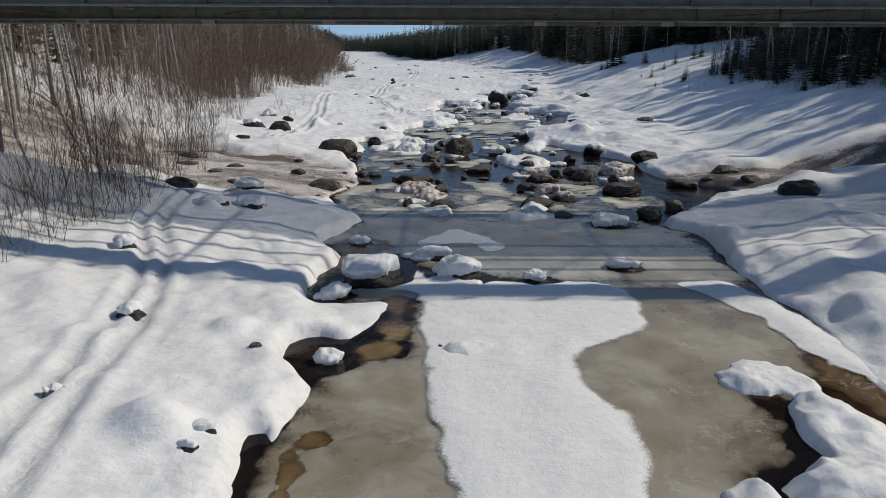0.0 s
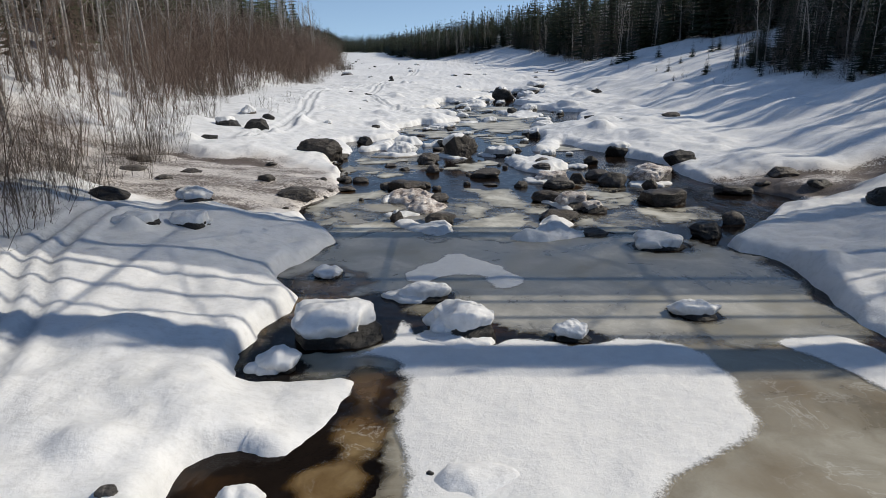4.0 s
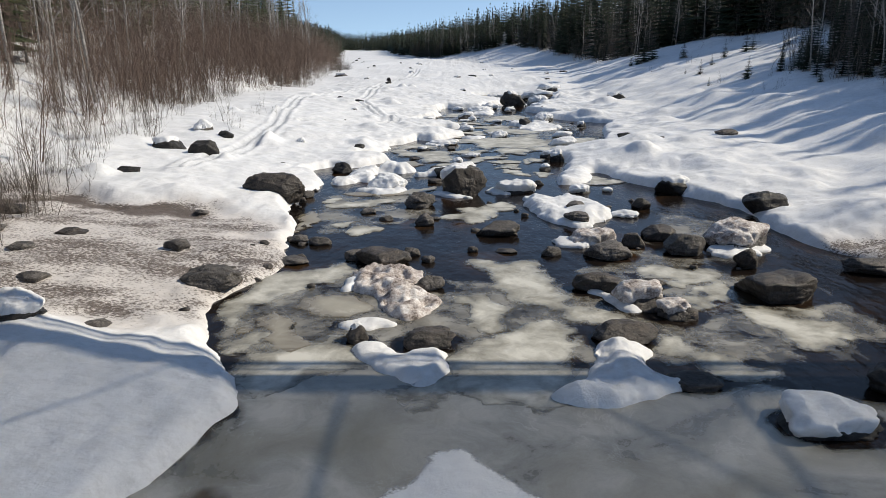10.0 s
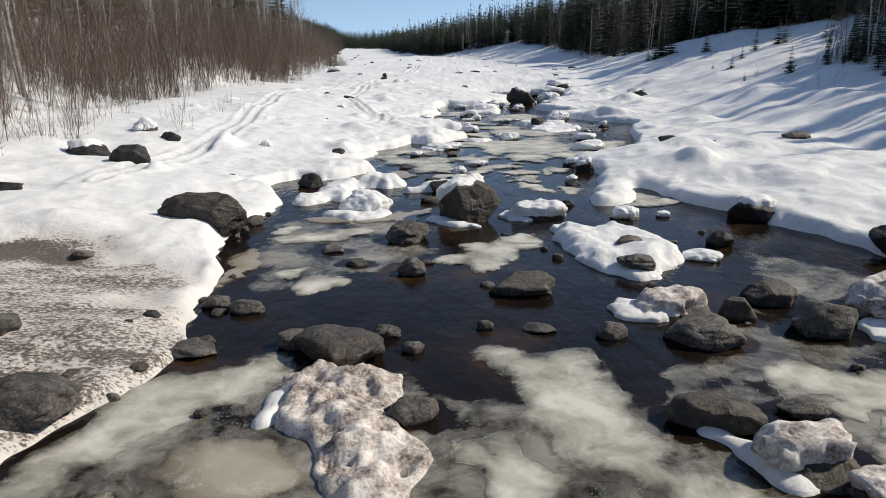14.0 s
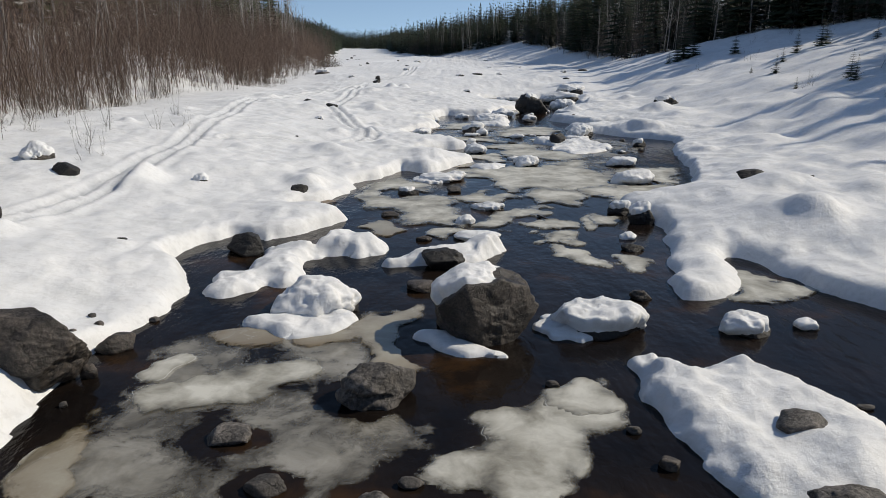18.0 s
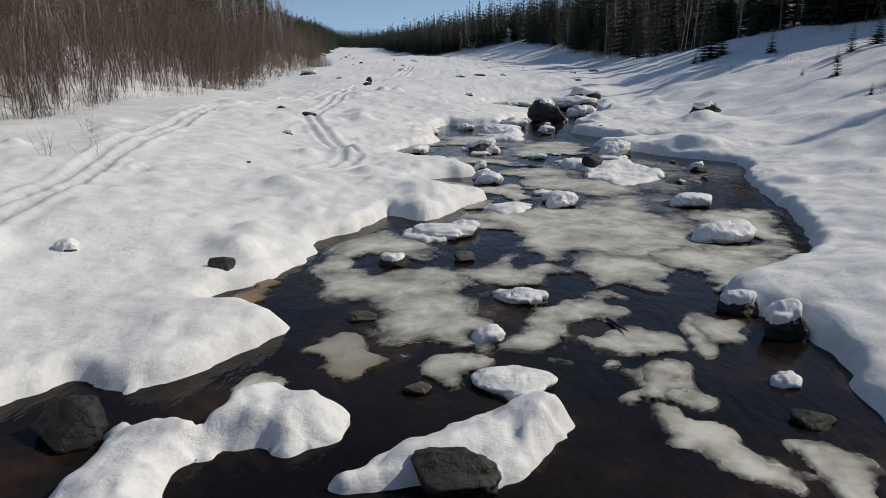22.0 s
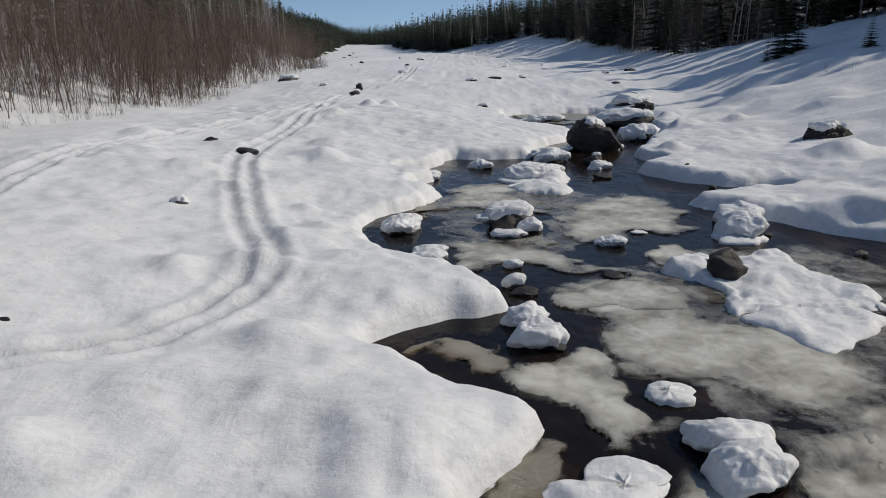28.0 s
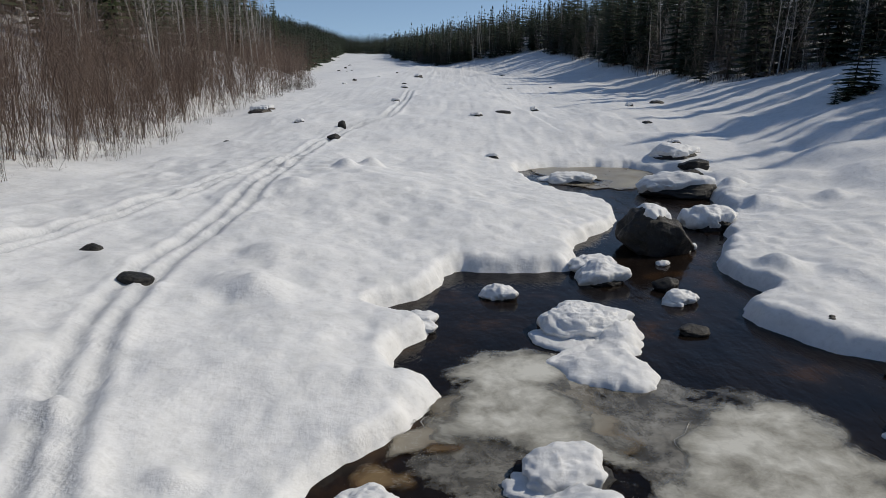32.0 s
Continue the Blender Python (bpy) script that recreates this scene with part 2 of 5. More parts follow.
def still_ice_material(name, deep, mid, pale, stain, full):
    """Smooth ice over slow water: cloudy swirls, stained in places, fading out softly at its margin."""
    m, t, p = material(name, 0.3)
    v = coords(t)
    warp = t.nodes.new("ShaderNodeVectorMath")
    warp.operation = "MULTIPLY_ADD"
    n = t.nodes.new("ShaderNodeTexNoise")
    n.inputs["Scale"].default_value, n.inputs["Detail"].default_value = 0.55, 4
    wire(t, v, n.inputs["Vector"])
    wire(t, n.outputs["Color"], warp.inputs[0])
    warp.inputs[1].default_value = (1.9, 1.9, 0)
    wire(t, v, warp.inputs[2])
    swirl = noise_tex(t, warp.outputs[0], 0.55, 7, 0.56)
    fine, speck = noise_tex(t, warp.outputs[0], 3.2, 6, 0.62), noise_tex(t, v, 30, 5, 0.75)
    both = times(t, times(t, swirl, 0.72), times(t, fine, 0.28), "ADD")
    both = times(t, both, times(t, times(t, speck, 0.5, "SUBTRACT"), 0.10), "ADD")
    cover = attribute(t, "cover")
    both = times(t, both, times(t, times(t, cover, 0.6, "SUBTRACT"), 0.14), "ADD")
    c = ramp(t, both, [(0.36, deep), (0.50, mid), (0.66, pale)])
    c = mix(t, ramp(t, noise_tex(t, warp.outputs[0], 0.4, 4, 0.5), [(0.50, grey(0)), (0.64, grey(0.65))]), c, stain)
    # thin white bubbles and scratches frozen along the flow
    vein = times(t, times(t, noise_tex(t, warp.outputs[0], 1.3, 7, 0.62), 0.5, "SUBTRACT"), 0, "ABSOLUTE")
    vein = times(t, ramp(t, vein, [(0.0, grey(0.5)), (0.012, grey(0))]), ramp(t, noise_tex(t, v, 0.5, 3), [(0.5, grey(0)), (0.62, grey(1))]))
    dots = times(t, ramp(t, noise_tex(t, v, 9, 4, 0.7), [(0.66, grey(0)), (0.71, grey(0.6))]), ramp(t, noise_tex(t, v, 0.45, 4), [(0.52, grey(0)), (0.6, grey(1))]))
    c = mix(t, times(t, vein, dots, "MAXIMUM"), c, (0.62, 0.61, 0.57))
    wire(t, c, p.inputs["Base Color"])
    alpha = times(t, cover, times(t, times(t, fine, 0.5, "SUBTRACT"), 0.35), "ADD")
    wire(t, ramp(t, alpha, [(0.03, grey(0)), (0.45 * full, grey(0.6)), (full, grey(1))]), p.inputs["Alpha"])
    wire(t, ramp(t, both, [(0.4, grey(0.2)), (0.65, grey(0.5))]), p.inputs["Roughness"])
    bump(t, p, noise_tex(t, v, 7, 6, 0.65), 0.2, 0.012)
    return m


def thin_snow_material():
    """A dusting of snow that breaks up into grains at its margin."""
    m, t, p = material("thin_snow", 0.6)
    v = coords(t)
    grain, fine = noise_tex(t, v, 26, 5, 0.75), noise_tex(t, v, 5, 5, 0.6)
    wire(t, ramp(t, fine, [(0.3, (0.80, 0.80, 0.80)), (0.7, (0.88, 0.88, 0.87))]), p.inputs["Base Color"])
    need = times(t, times(t, grain, 0.75), times(t, fine, 0.35), "ADD")
    wire(t, ramp(t, times(t, times(t, attribute(t, "cover"), 1.25), need, "SUBTRACT"), [(-0.0, grey(0)), (0.26, grey(1))]), p.inputs["Alpha"])
    p.inputs["Specular IOR Level"].default_value = 0.2
    bump(t, p, grain, 0.5, 0.02, bump(t, p, fine, 0.5, 0.05))
    return m


SNOW_THIN = thin_snow_material()
ICE = ice_material("milky_ice", (0.14, 0.13, 0.105), (0.36, 0.345, 0.295), (0.68, 0.665, 0.60), 0.24)
ICE_TAN = still_ice_material("tan_slush", (0.15, 0.125, 0.082), (0.27, 0.24, 0.185), (0.40, 0.375, 0.31), (0.19, 0.135, 0.072), 0.34)
ICE_GREY = still_ice_material("grey_ice", (0.13, 0.122, 0.10), (0.30, 0.287, 0.25), (0.50, 0.485, 0.44), (0.21, 0.188, 0.13), 0.34)
ICE_FILM = ice_material("thin_ice", (0.11, 0.10, 0.08), (0.26, 0.245, 0.21), (0.44, 0.42, 0.38), -0.34)


def dirty_snow_material():
    m, t, p = material("gritty_snow", 0.7)
    v = coords(t)
    a, b = noise_tex(t, v, 3, 6, 0.65), noise_tex(t, v, 22, 5, 0.7)
    c = ramp(t, times(t, times(t, a, 0.6), times(t, b, 0.4), "ADD"), [(0.39, (0.11, 0.08, 0.068)), (0.48, (0.46, 0.40, 0.37)), (0.59, (0.78, 0.755, 0.74))])
    wire(t, c, p.inputs["Base Color"])
    n1 = bump(t, p, a, 0.6, 0.06)
    bump(t, p, b, 0.6, 0.02, n1)
    return m


DIRTY = dirty_snow_material()


# ---- helpers for meshes ----
def lattice(x, y, seed):
    n = (np.int64(x) * 374761393 + np.int64(y) * 668265263 + seed * 974711) & 0x7FFFFFFF
    n = ((n ^ (n >> 13)) * 1274126177) & 0x7FFFFFFF
    return ((n ^ (n >> 16)) & 0xFFFF) / 65535.0


def vnoise(x, y, seed=0):
    """Smooth noise in the plane, -1 to 1."""
    xi, yi = np.floor(x), np.floor(y)
    u, v = x - xi, y - yi
    u, v = u * u * u * (u * (6 * u - 15) + 10), v * v * v * (v * (6 * v - 15) + 10)
    xi, yi = xi.astype(np.int64), yi.astype(np.int64)
    a, b = lattice(xi, yi, seed), lattice(xi + 1, yi, seed)
    c, d = lattice(xi, yi + 1, seed), lattice(xi + 1, yi + 1, seed)
    return 2 * ((a * (1 - u) + b * u) * (1 - v) + (c * (1 - u) + d * u) * v) - 1


def fbm(x, y, seed=0, octaves=3):
    return sum(vnoise(x * 2**k + 17.3 * k, y * 2**k - 9.1 * k, seed + k) * 0.5**k for k in range(octaves))


def smooth(a, b, x):
    s = np.clip((x - a) / (b - a), 0, 1)
    return s * s * (3 - 2 * s)


def segments_distance(px, py, pts, closed):
    """Distance of points to a polyline, and for a closed one whether they lie inside."""
    best, inside = np.full(px.shape, 1e9), np.zeros(px.shape, bool)
    n = len(pts)
    for i in range(n if closed else n - 1):
        (ax, ay), (bx, by) = pts[i], pts[(i + 1) % n]
        dx, dy = bx - ax, by - ay
        s = np.clip(((px - ax) * dx + (py - ay) * dy) / (dx * dx + dy * dy + 1e-12), 0, 1)
        best = np.minimum(best, (px - ax - s * dx) ** 2 + (py - ay - s * dy) ** 2)
        if closed and ay != by:
            inside ^= ((ay > py) != (by > py)) & (px < (bx - ax) * (py - ay) / (by - ay) + ax)
    return np.sqrt(best), inside


def rounded(pts, steps=4, closed=True):
    """A smooth line through the corner points."""
    out, n = [], len(pts)
    for i in range(n if closed else n - 1):
        p = [pts[(i + k) % n] if closed else pts[min(max(i + k, 0), n - 1)] for k in (-1, 0, 1, 2)]
        for s in range(steps):
            u = s / steps
            out.append(tuple(0.5 * (2 * p[1][k] + (p[2][k] - p[0][k]) * u + (2 * p[0][k] - 5 * p[1][k] + 4 * p[2][k] - p[3][k]) * u * u
                                    + (3 * p[1][k] - p[0][k] - 3 * p[2][k] + p[3][k]) * u**3) for k in (0, 1)))
    return out if closed else out + [pts[-1]]


def mesh_of(name, verts, faces, mat, smooth_faces=True):
    """A mesh from arrays of places and of triangles or quads."""
    me = bpy.data.meshes.new(name)
    verts, faces = np.asarray(verts, np.float32), np.asarray(faces, np.int32)
    k = faces.shape[1]
    me.vertices.add(len(verts))
    me.vertices.foreach_set("co", verts.ravel())
    me.loops.add(faces.size)
    me.loops.foreach_set("vertex_index", faces.ravel())
    me.polygons.add(len(faces))
    me.polygons.foreach_set("loop_start", np.arange(0, faces.size, k, dtype=np.int32))
    me.polygons.foreach_set("loop_total", np.full(len(faces), k, np.int32))
    me.polygons.foreach_set("use_smooth", np.full(len(faces), smooth_faces))
    me.update(calc_edges=True)
    me.materials.append(mat)
    return me


def paint(me, name, values):
    me.attributes.new(name, "FLOAT", "POINT").data.foreach_set("value", np.asarray(values, np.float32))


def part(name, me, parent, label=""):
    ob = new(name, me)
    ob.parent = parent
    return tagged(ob, label)


def box_mesh(name, mat, boxes, bevel=0.02):
    """Bevelled boxes, each a centre and a size, in one mesh."""
    bm = bmesh.new()
    for c, s in boxes:
        bmesh.ops.create_cube(bm, size=1, matrix=Matrix.Translation(c) @ Matrix.Diagonal((*s, 1)))
    if bevel:
        bmesh.ops.bevel(bm, geom=bm.edges[:], offset=bevel, segments=1, affect="EDGES")
    me = bpy.data.meshes.new(name)
    bm.to_mesh(me)
    bm.free()
    me.materials.append(mat)
    return me


# ---- the ground: river bed, snow banks and valley sides in one sheet ----
LEFT_BANK = [(-6, -60), (-3.4, 3), (-2.6, 9.0), (-2.4, 10.9), (-3.0, 11.9), (-3.1, 12.8), (-2.5, 13.3), (-1.9, 13.1), (-1.45, 13.9), (-1.25, 15.1), (-2.1, 15.3), (-3.2, 15.3), (-3.5, 16.2), (-3.1, 17.6),
             (-3.0, 19.0), (-3.75, 20.1), (-3.4, 21.5), (-2.9, 23.1), (-3.1, 24.2), (-4.1, 25.6), (-4.7, 27.2), (-4.3, 29.0), (-3.8, 30.3),
             (-4.3, 33.4), (-4.6, 35.2), (-5.0, 36.4), (-5.1, 38.4), (-5.0, 39.3), (-4.75, 40.6), (-5.0, 42.2), (-5.9, 43.6), (-5.1, 45.6)]
LEFT_BANK_UPPER = [(-4.1, 45.3), (-3.0, 46.4), (-2.4, 47.5), (-3.9, 48.2), (-4.2, 49.0), (-3.3, 50.1), (-2.8, 51.8), (-3.0, 52.8), (-2.0, 54.0),
                   (-1.35, 55.6), (-0.3, 55.0), (0.5, 56.2), (1.45, 57.8), (0.6, 58.5), (-1.1, 60.2), (-0.5, 60.9), (1.2, 61.9),
                   (0.8, 62.8), (0.2, 63.7), (-1.2, 64.9), (-2.1, 67.2), (-1.9, 68.6), (-1.0, 69.8), (-0.1, 71.5), (-1.0, 72.3), (-1.0, 73.4), (-0.3, 74.5), (-1.8, 75.6),
                   (-0.4, 77.2), (0.2, 79.0), (1.4, 78.9), (3.6, 79.4), (4.2, 82.2), (6.2, 84.7), (6.6, 88.5), (4.6, 91.5), (3.4, 95.0), (4.4, 97.6)]
RIGHT_BANK = [(9.8, 98.2), (11.6, 94.0), (11.6, 89.0), (11.0, 86.0), (9.5, 82.6), (8.2, 79.5), (8.7, 77.4), (7.3, 75.8), (8.2, 74.1), (9.4, 73.1), (11.3, 72.6),
              (11.0, 71.8), (9.0, 71.3), (7.5, 70.4), (8.3, 69.2), (9.6, 67.6), (10.7, 66.3), (12.4, 65.0), (11.6, 62.5), (10.9, 60.4), (10.5, 57.5),
              (9.6, 54.0), (8.4, 51.6), (5.5, 49.3), (6.1, 47.8)]
RIGHT_BANK_LOWER = [(6.0, 45.4), (4.9, 41.7), (5.6, 41.3), (6.4, 42.2), (6.9, 44.0), (7.5, 43.1), (8.1, 41.3), (8.9, 40.5), (9.4, 39.0), (10.5, 36.8), (10.3, 34.2),
                    (10.8, 31.8), (12.2, 29.8), (12.6, 28.0), (11.1, 27.0), (10.0, 25.4), (7.9, 22.9), (8.6, 21.5), (8.3, 18.8), (8.2, 16.4),
                    (8.4, 14.3), (8.0, 11.5), (7.6, 8.0), (7.8, 3.0), (10, -60)]
CHANNEL = rounded(LEFT_BANK + LEFT_BANK_UPPER + RIGHT_BANK + RIGHT_BANK_LOWER, 3)
FOOT_L = ((-300, -12), (17, -11.5), (22, -11), (35, -13), (42, -14.5), (58, -17.5), (68, -19), (86, -18), (92, -16.8), (110, -18), (150, -20), (172, -22), (190, -30),
          (230, -36), (300, -44), (400, -58), (600, -86), (1200, -165))
FOOT_R = ((-300, 16), (20, 16), (50, 16), (80, 17), (100, 17), (118, 18), (135, 22), (172, 24), (220, 11), (257, 3), (268, -4), (280, -8), (400, -32), (550, -46), (700, -60), (1200, -140))
EDGE_R = ((-300, 40), (20, 29), (38, 26), (48, 25), (60, 26), (70, 27.2), (75, 28.6), (79, 35), (86, 41), (100, 42), (112, 38), (122, 31), (135, 28), (172, 30), (220, 27), (257, 23), (264, 10), (272, -3), (280, -6), (400, -30), (550, -44), (700, -58), (1200, -138))
TRACKS = [rounded([(-4.55, 1.00), (-5.62, 7.49), (-5.84, 8.83), (-6.11, 10.73), (-6.51, 13.53), (-7.53, 17.15), (-8.66, 19.73), (-9.3, 24)], 5, False),
          rounded([(-9.8, 40), (-9.5, 48), (-9.5, 52.5), (-10.2, 58), (-11.0, 64), (-11.8, 69.5), (-11.6, 76), (-9.6, 84), (-7.6, 92)], 5, False),
          rounded([(-8.4, 56.6), (-7.2, 57.5), (-5.7, 58.2), (-4.4, 59.3), (-3.5, 61.5), (-3.55, 63.5), (-4.9, 66.7), (-6.6, 71.8), (-7.4, 76.0), (-7.2, 81.0),
                   (-7.3, 88.5), (-7.1, 103), (-4.6, 115), (-5, 140)], 5, False)]

BEACH_R = [(9.5, 27.5), (9.5, 32), (13, 31.5), (16.5, 32.2), (19, 31.6), (24, 34), (27, 33.4), (22, 29.4), (18, 28), (15, 28.6), (13, 27)]
BEACH = [(-13, 27.8), (-9, 26.4), (-5.6, 26.0), (-1.0, 26.4), (-1.0, 32.6), (-4.6, 33.4), (-6, 34.6), (-8, 35.2), (-12, 36.2), (-15, 37.4), (-21, 38), (-22, 33), (-20, 28), (-17.5, 24), (-14.6, 24.4), (-13.6, 26.8)]

# stones buried in the banks
lumps = random.Random(31)
MOUNDS = [(-4.2, 8.9, 0.55, 0.42), (-4.1, 12.7, 0.45, 0.2), (-8.9, 49.4, 0.6, 0.4)]
for k in range(150):
    my = lumps.uniform(6, 100)
    mx = lumps.choice((-1, 1)) * lumps.uniform(0, 7.5) - 3.5 if k % 2 else lumps.uniform(8.5, 21)
    size = 1.0 if k % 2 else 1.6
    MOUNDS.append((mx - (4 if k % 2 else 0), my, size * lumps.uniform(0.3, 0.95), size * lumps.uniform(0.07, 0.3)))


# where the bank's snow thins out over the ice: place, reach, share of its depth left
THIN_LIPS = [(-1.6, 14.4, 1.3, 0.12), (-2.6, 15.2, 0.8, 0.35), (8.1, 12.5, 2.6, 0.2), (8.0, 16.0, 1.8, 0.3), (7.8, 8.0, 2.6, 0.25)]


def line(table, y):
    return np.interp(y, [a for a, _ in table], [b for _, b in table])


def ground(x, y):
    """Height of snow and bed, distance from the river's edge, and the masks of dirt and litter."""
    near, inside = segments_distance(x, y, CHANNEL, True)
    wob = 0.11 * fbm(x * 1.1, y * 1.1, 3, 2) + 0.06 * vnoise(x * 2.7, y * 2.7, 8)
    d = np.where(inside, -near, near) + wob * smooth(0, 1.2, 1.4 - near)
    mid = np.interp(y, [-60, 10, 30, 45, 60, 75, 95, 150], [2, 3, 3, 1.5, 5, 5, 8, 6])
    mid = np.where(y > 95, mid + smooth(95, 180, y) * (0.5 * (line(FOOT_L, y) + line(FOOT_R, y)) - mid), mid)
    left = (x < mid)
    lip = 0.35 + 0.13 * vnoise(x * 0.35, y * 0.35, 11)
    wx, wy = x + 1.6 * fbm(x / 3.2, y / 3.2, 71, 4), y + 1.6 * fbm(x / 3.2, y / 3.2, 75, 4)
    beach, silt = np.zeros(x.shape), np.zeros(x.shape)
    for shore, side, rich in ((BEACH, x < 0, 1.0), (BEACH_R, x > 6, 1.35)):
        near_b = side & (y > 22) & (y < 42) & (np.abs(x) < 40)
        if near_b.any():
            bd, bin_ = segments_distance(x[near_b] + 0.5 * (wx - x)[near_b], y[near_b] + 0.5 * (wy - y)[near_b], shore, True)
            beach[near_b] = smooth(-0.7, 0.9, np.where(bin_, bd, -bd))
            silt[near_b] = rich * beach[near_b]
    lip = lip * (1 - 0.55 * np.clip(beach, 0, 1))
    for lx, ly, lr, keep in THIN_LIPS:
        lip = lip * (1 - (1 - keep) * np.exp(-(((x - lx) ** 2 + (y - ly) ** 2) / lr**2) ** 2))
    dd = np.maximum(d, 0)
    round_ = 0.40 + 0.16 * vnoise(x * 0.8, y * 0.8, 13)
    z = lip * (1 - (1 - np.clip((d + 0.03) / round_, 0, 1)) ** 2.6) - 0.55 * smooth(0.02, -0.5, d)
    rise_l = 0.115 * np.minimum(dd, 9) + 0.02 * np.maximum(dd - 9, 0)
    rise_r = 0.11 * np.minimum(dd, 7) + 0.03 * np.maximum(dd - 7, 0)
    fl, fr = line(FOOT_L, y), line(FOOT_R, y)
    hill_l = 0.33 * np.maximum(fl - 1.5 - x, 0) ** 1.0
    hill_l = np.where(hill_l > 15, 15 + (hill_l - 15) * 0.06, hill_l)
    hill_r = np.interp(y, [90, 110, 200, 300, 400, 560, 750, 1000], [0.215, 0.26, 0.25, 0.25, 0.21, 0.13, 0.08, 0.05]) * np.maximum(x - fr, 0)
    hill_r = np.where(hill_r > 42, 42 + (hill_r - 42) * 0.3, hill_r)
    z += np.where(left, np.minimum(rise_l, 1.5), np.minimum(rise_r, 1.4)) * (1 - 0.3 * np.clip(beach, 0, 1)) * np.interp(y, [120, 220], [1, 0.2])
    z += np.where(left, hill_l, hill_r) + 0.0095 * np.clip(y - 125, 0, 700) + 0.012 * np.clip(y - 620, 0, 300)
    amp = smooth(0.1, 2.5, dd)
    drift = np.where(left, 0.6, 1.0) * (0.17 * vnoise(x / 4.5, y / 6, 21) + 0.10 * fbm(x / 1.6, y / 1.9, 31, 3))
    drift += 0.05 * np.abs(vnoise(x / 0.9, y / 0.6, 35)) * smooth(0.1, 0.6, vnoise(x / 6, y / 6, 36))
    drift += 0.5 * smooth(8, 20, dd) * vnoise(x / 11, y / 14, 41)
    z += amp * drift * (1 - 0.5 * np.clip(beach, 0, 1)) + 0.035 * fbm(x * 1.6, y * 1.6, 51, 2) * smooth(0, 0.3, d)
    z += (0.06 * np.abs(fbm(x * 1.5, y * 1.5, 55, 2)) - 0.03) * smooth(0.05, 0.3, d) * smooth(2.6, 0.6, d)
    z += np.where(left, 0, 0.34 * (0.35 - np.abs(vnoise((x - 0.5 * y) / 8.0, (y + 0.25 * x) / 4.2, 61) + 0.3 * vnoise(x / 2.5, y / 2.2, 62)))) * smooth(3, 7, dd) * smooth(130, 90, y)
    for mx, my, mr, mh in MOUNDS:
        near_m = (np.abs(x - mx) < 3 * mr) & (np.abs(y - my) < 3 * mr)
        if near_m.any():
            q = ((x[near_m] - mx) / mr) ** 2 + ((y[near_m] - my) / (0.8 * mr)) ** 2
            z[near_m] += mh * np.exp(-q ** 1.3) * smooth(0.2, 1.0, d[near_m])
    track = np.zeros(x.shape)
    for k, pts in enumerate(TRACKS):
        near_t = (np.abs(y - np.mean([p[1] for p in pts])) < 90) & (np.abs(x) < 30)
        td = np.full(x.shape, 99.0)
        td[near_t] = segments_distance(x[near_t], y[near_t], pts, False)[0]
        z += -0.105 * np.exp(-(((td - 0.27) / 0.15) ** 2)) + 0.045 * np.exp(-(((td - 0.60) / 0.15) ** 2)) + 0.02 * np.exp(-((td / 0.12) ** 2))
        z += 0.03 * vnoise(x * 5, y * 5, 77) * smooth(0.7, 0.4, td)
        # colour mask: strongest along the bottom of each groove
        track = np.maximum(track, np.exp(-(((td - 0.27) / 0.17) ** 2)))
    litter = np.where(left, 0.35 * smooth(0, 8, fl - x) + 0.5 * smooth(12, 40, fl - x), smooth(-1, 4, x - line(EDGE_R, y)) * 1.15)
    litter = np.maximum(litter, smooth(600, 640, y))
    seam = np.exp(-(((wy - 35.0 - 0.12 * (x + 8)) / 0.5) ** 2)) * smooth(-15, -12, x) * smooth(-6, -7.2, x)
    return z, d, silt * smooth(-0.6, 0.2, d) + 0.7 * seam, litter, track


def drawn_to_edge(x, y, d, xs, ys, reach):
    """Moves the grid's corners that lie close to a margin (d = 0) onto it, for a clean outline."""
    gy_, gx_ = np.gradient(d, ys, xs)
    size = np.maximum(gx_**2 + gy_**2, 0.3)
    near = (np.abs(d) < reach)
    return x - np.where(near, d * gx_ / size, 0), y - np.where(near, d * gy_ / size, 0)


def growing(start, end, step, rate):
    out, s = [start], step
    while abs(out[-1] - start) < abs(end - start):
        s *= rate
        out.append(out[-1] + math.copysign(s, end - start))
    return out[1:]


xs = np.array(growing(-14, -900, 0.4, 1.06)[::-1] + list(np.arange(-14, 14.5, 0.1)) + growing(14.4, 900, 0.25, 1.055))
ys = np.array(growing(6, -120, 0.5, 1.15)[::-1] + list(np.arange(6, 92, 0.105)) + growing(91.95, 2500, 0.3, 1.035))
gx, gy = np.meshgrid(xs, ys)
gx, gy = drawn_to_edge(gx, gy, ground(gx.ravel(), gy.ravel())[1].reshape(gx.shape) - 0.02, xs, ys, 0.02)
gz, gd, gdirt, glitter, gtrack = ground(gx.ravel(), gy.ravel())
nx, ny = len(xs), len(ys)
idx = np.arange(nx * ny).reshape(ny, nx)
quads = np.stack([idx[:-1, :-1], idx[:-1, 1:], idx[1:, 1:], idx[1:, :-1]], -1).reshape(-1, 4)
me = mesh_of("ground", np.stack([gx.ravel(), gy.ravel(), gz], -1), quads, SNOW_GROUND)
paint(me, "dirt", gdirt)
paint(me, "litter", glitter)
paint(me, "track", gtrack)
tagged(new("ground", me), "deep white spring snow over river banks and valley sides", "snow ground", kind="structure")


def height_at(x, y):
    return float(ground(np.array([float(x)]), np.array([float(y)]))[0][0])


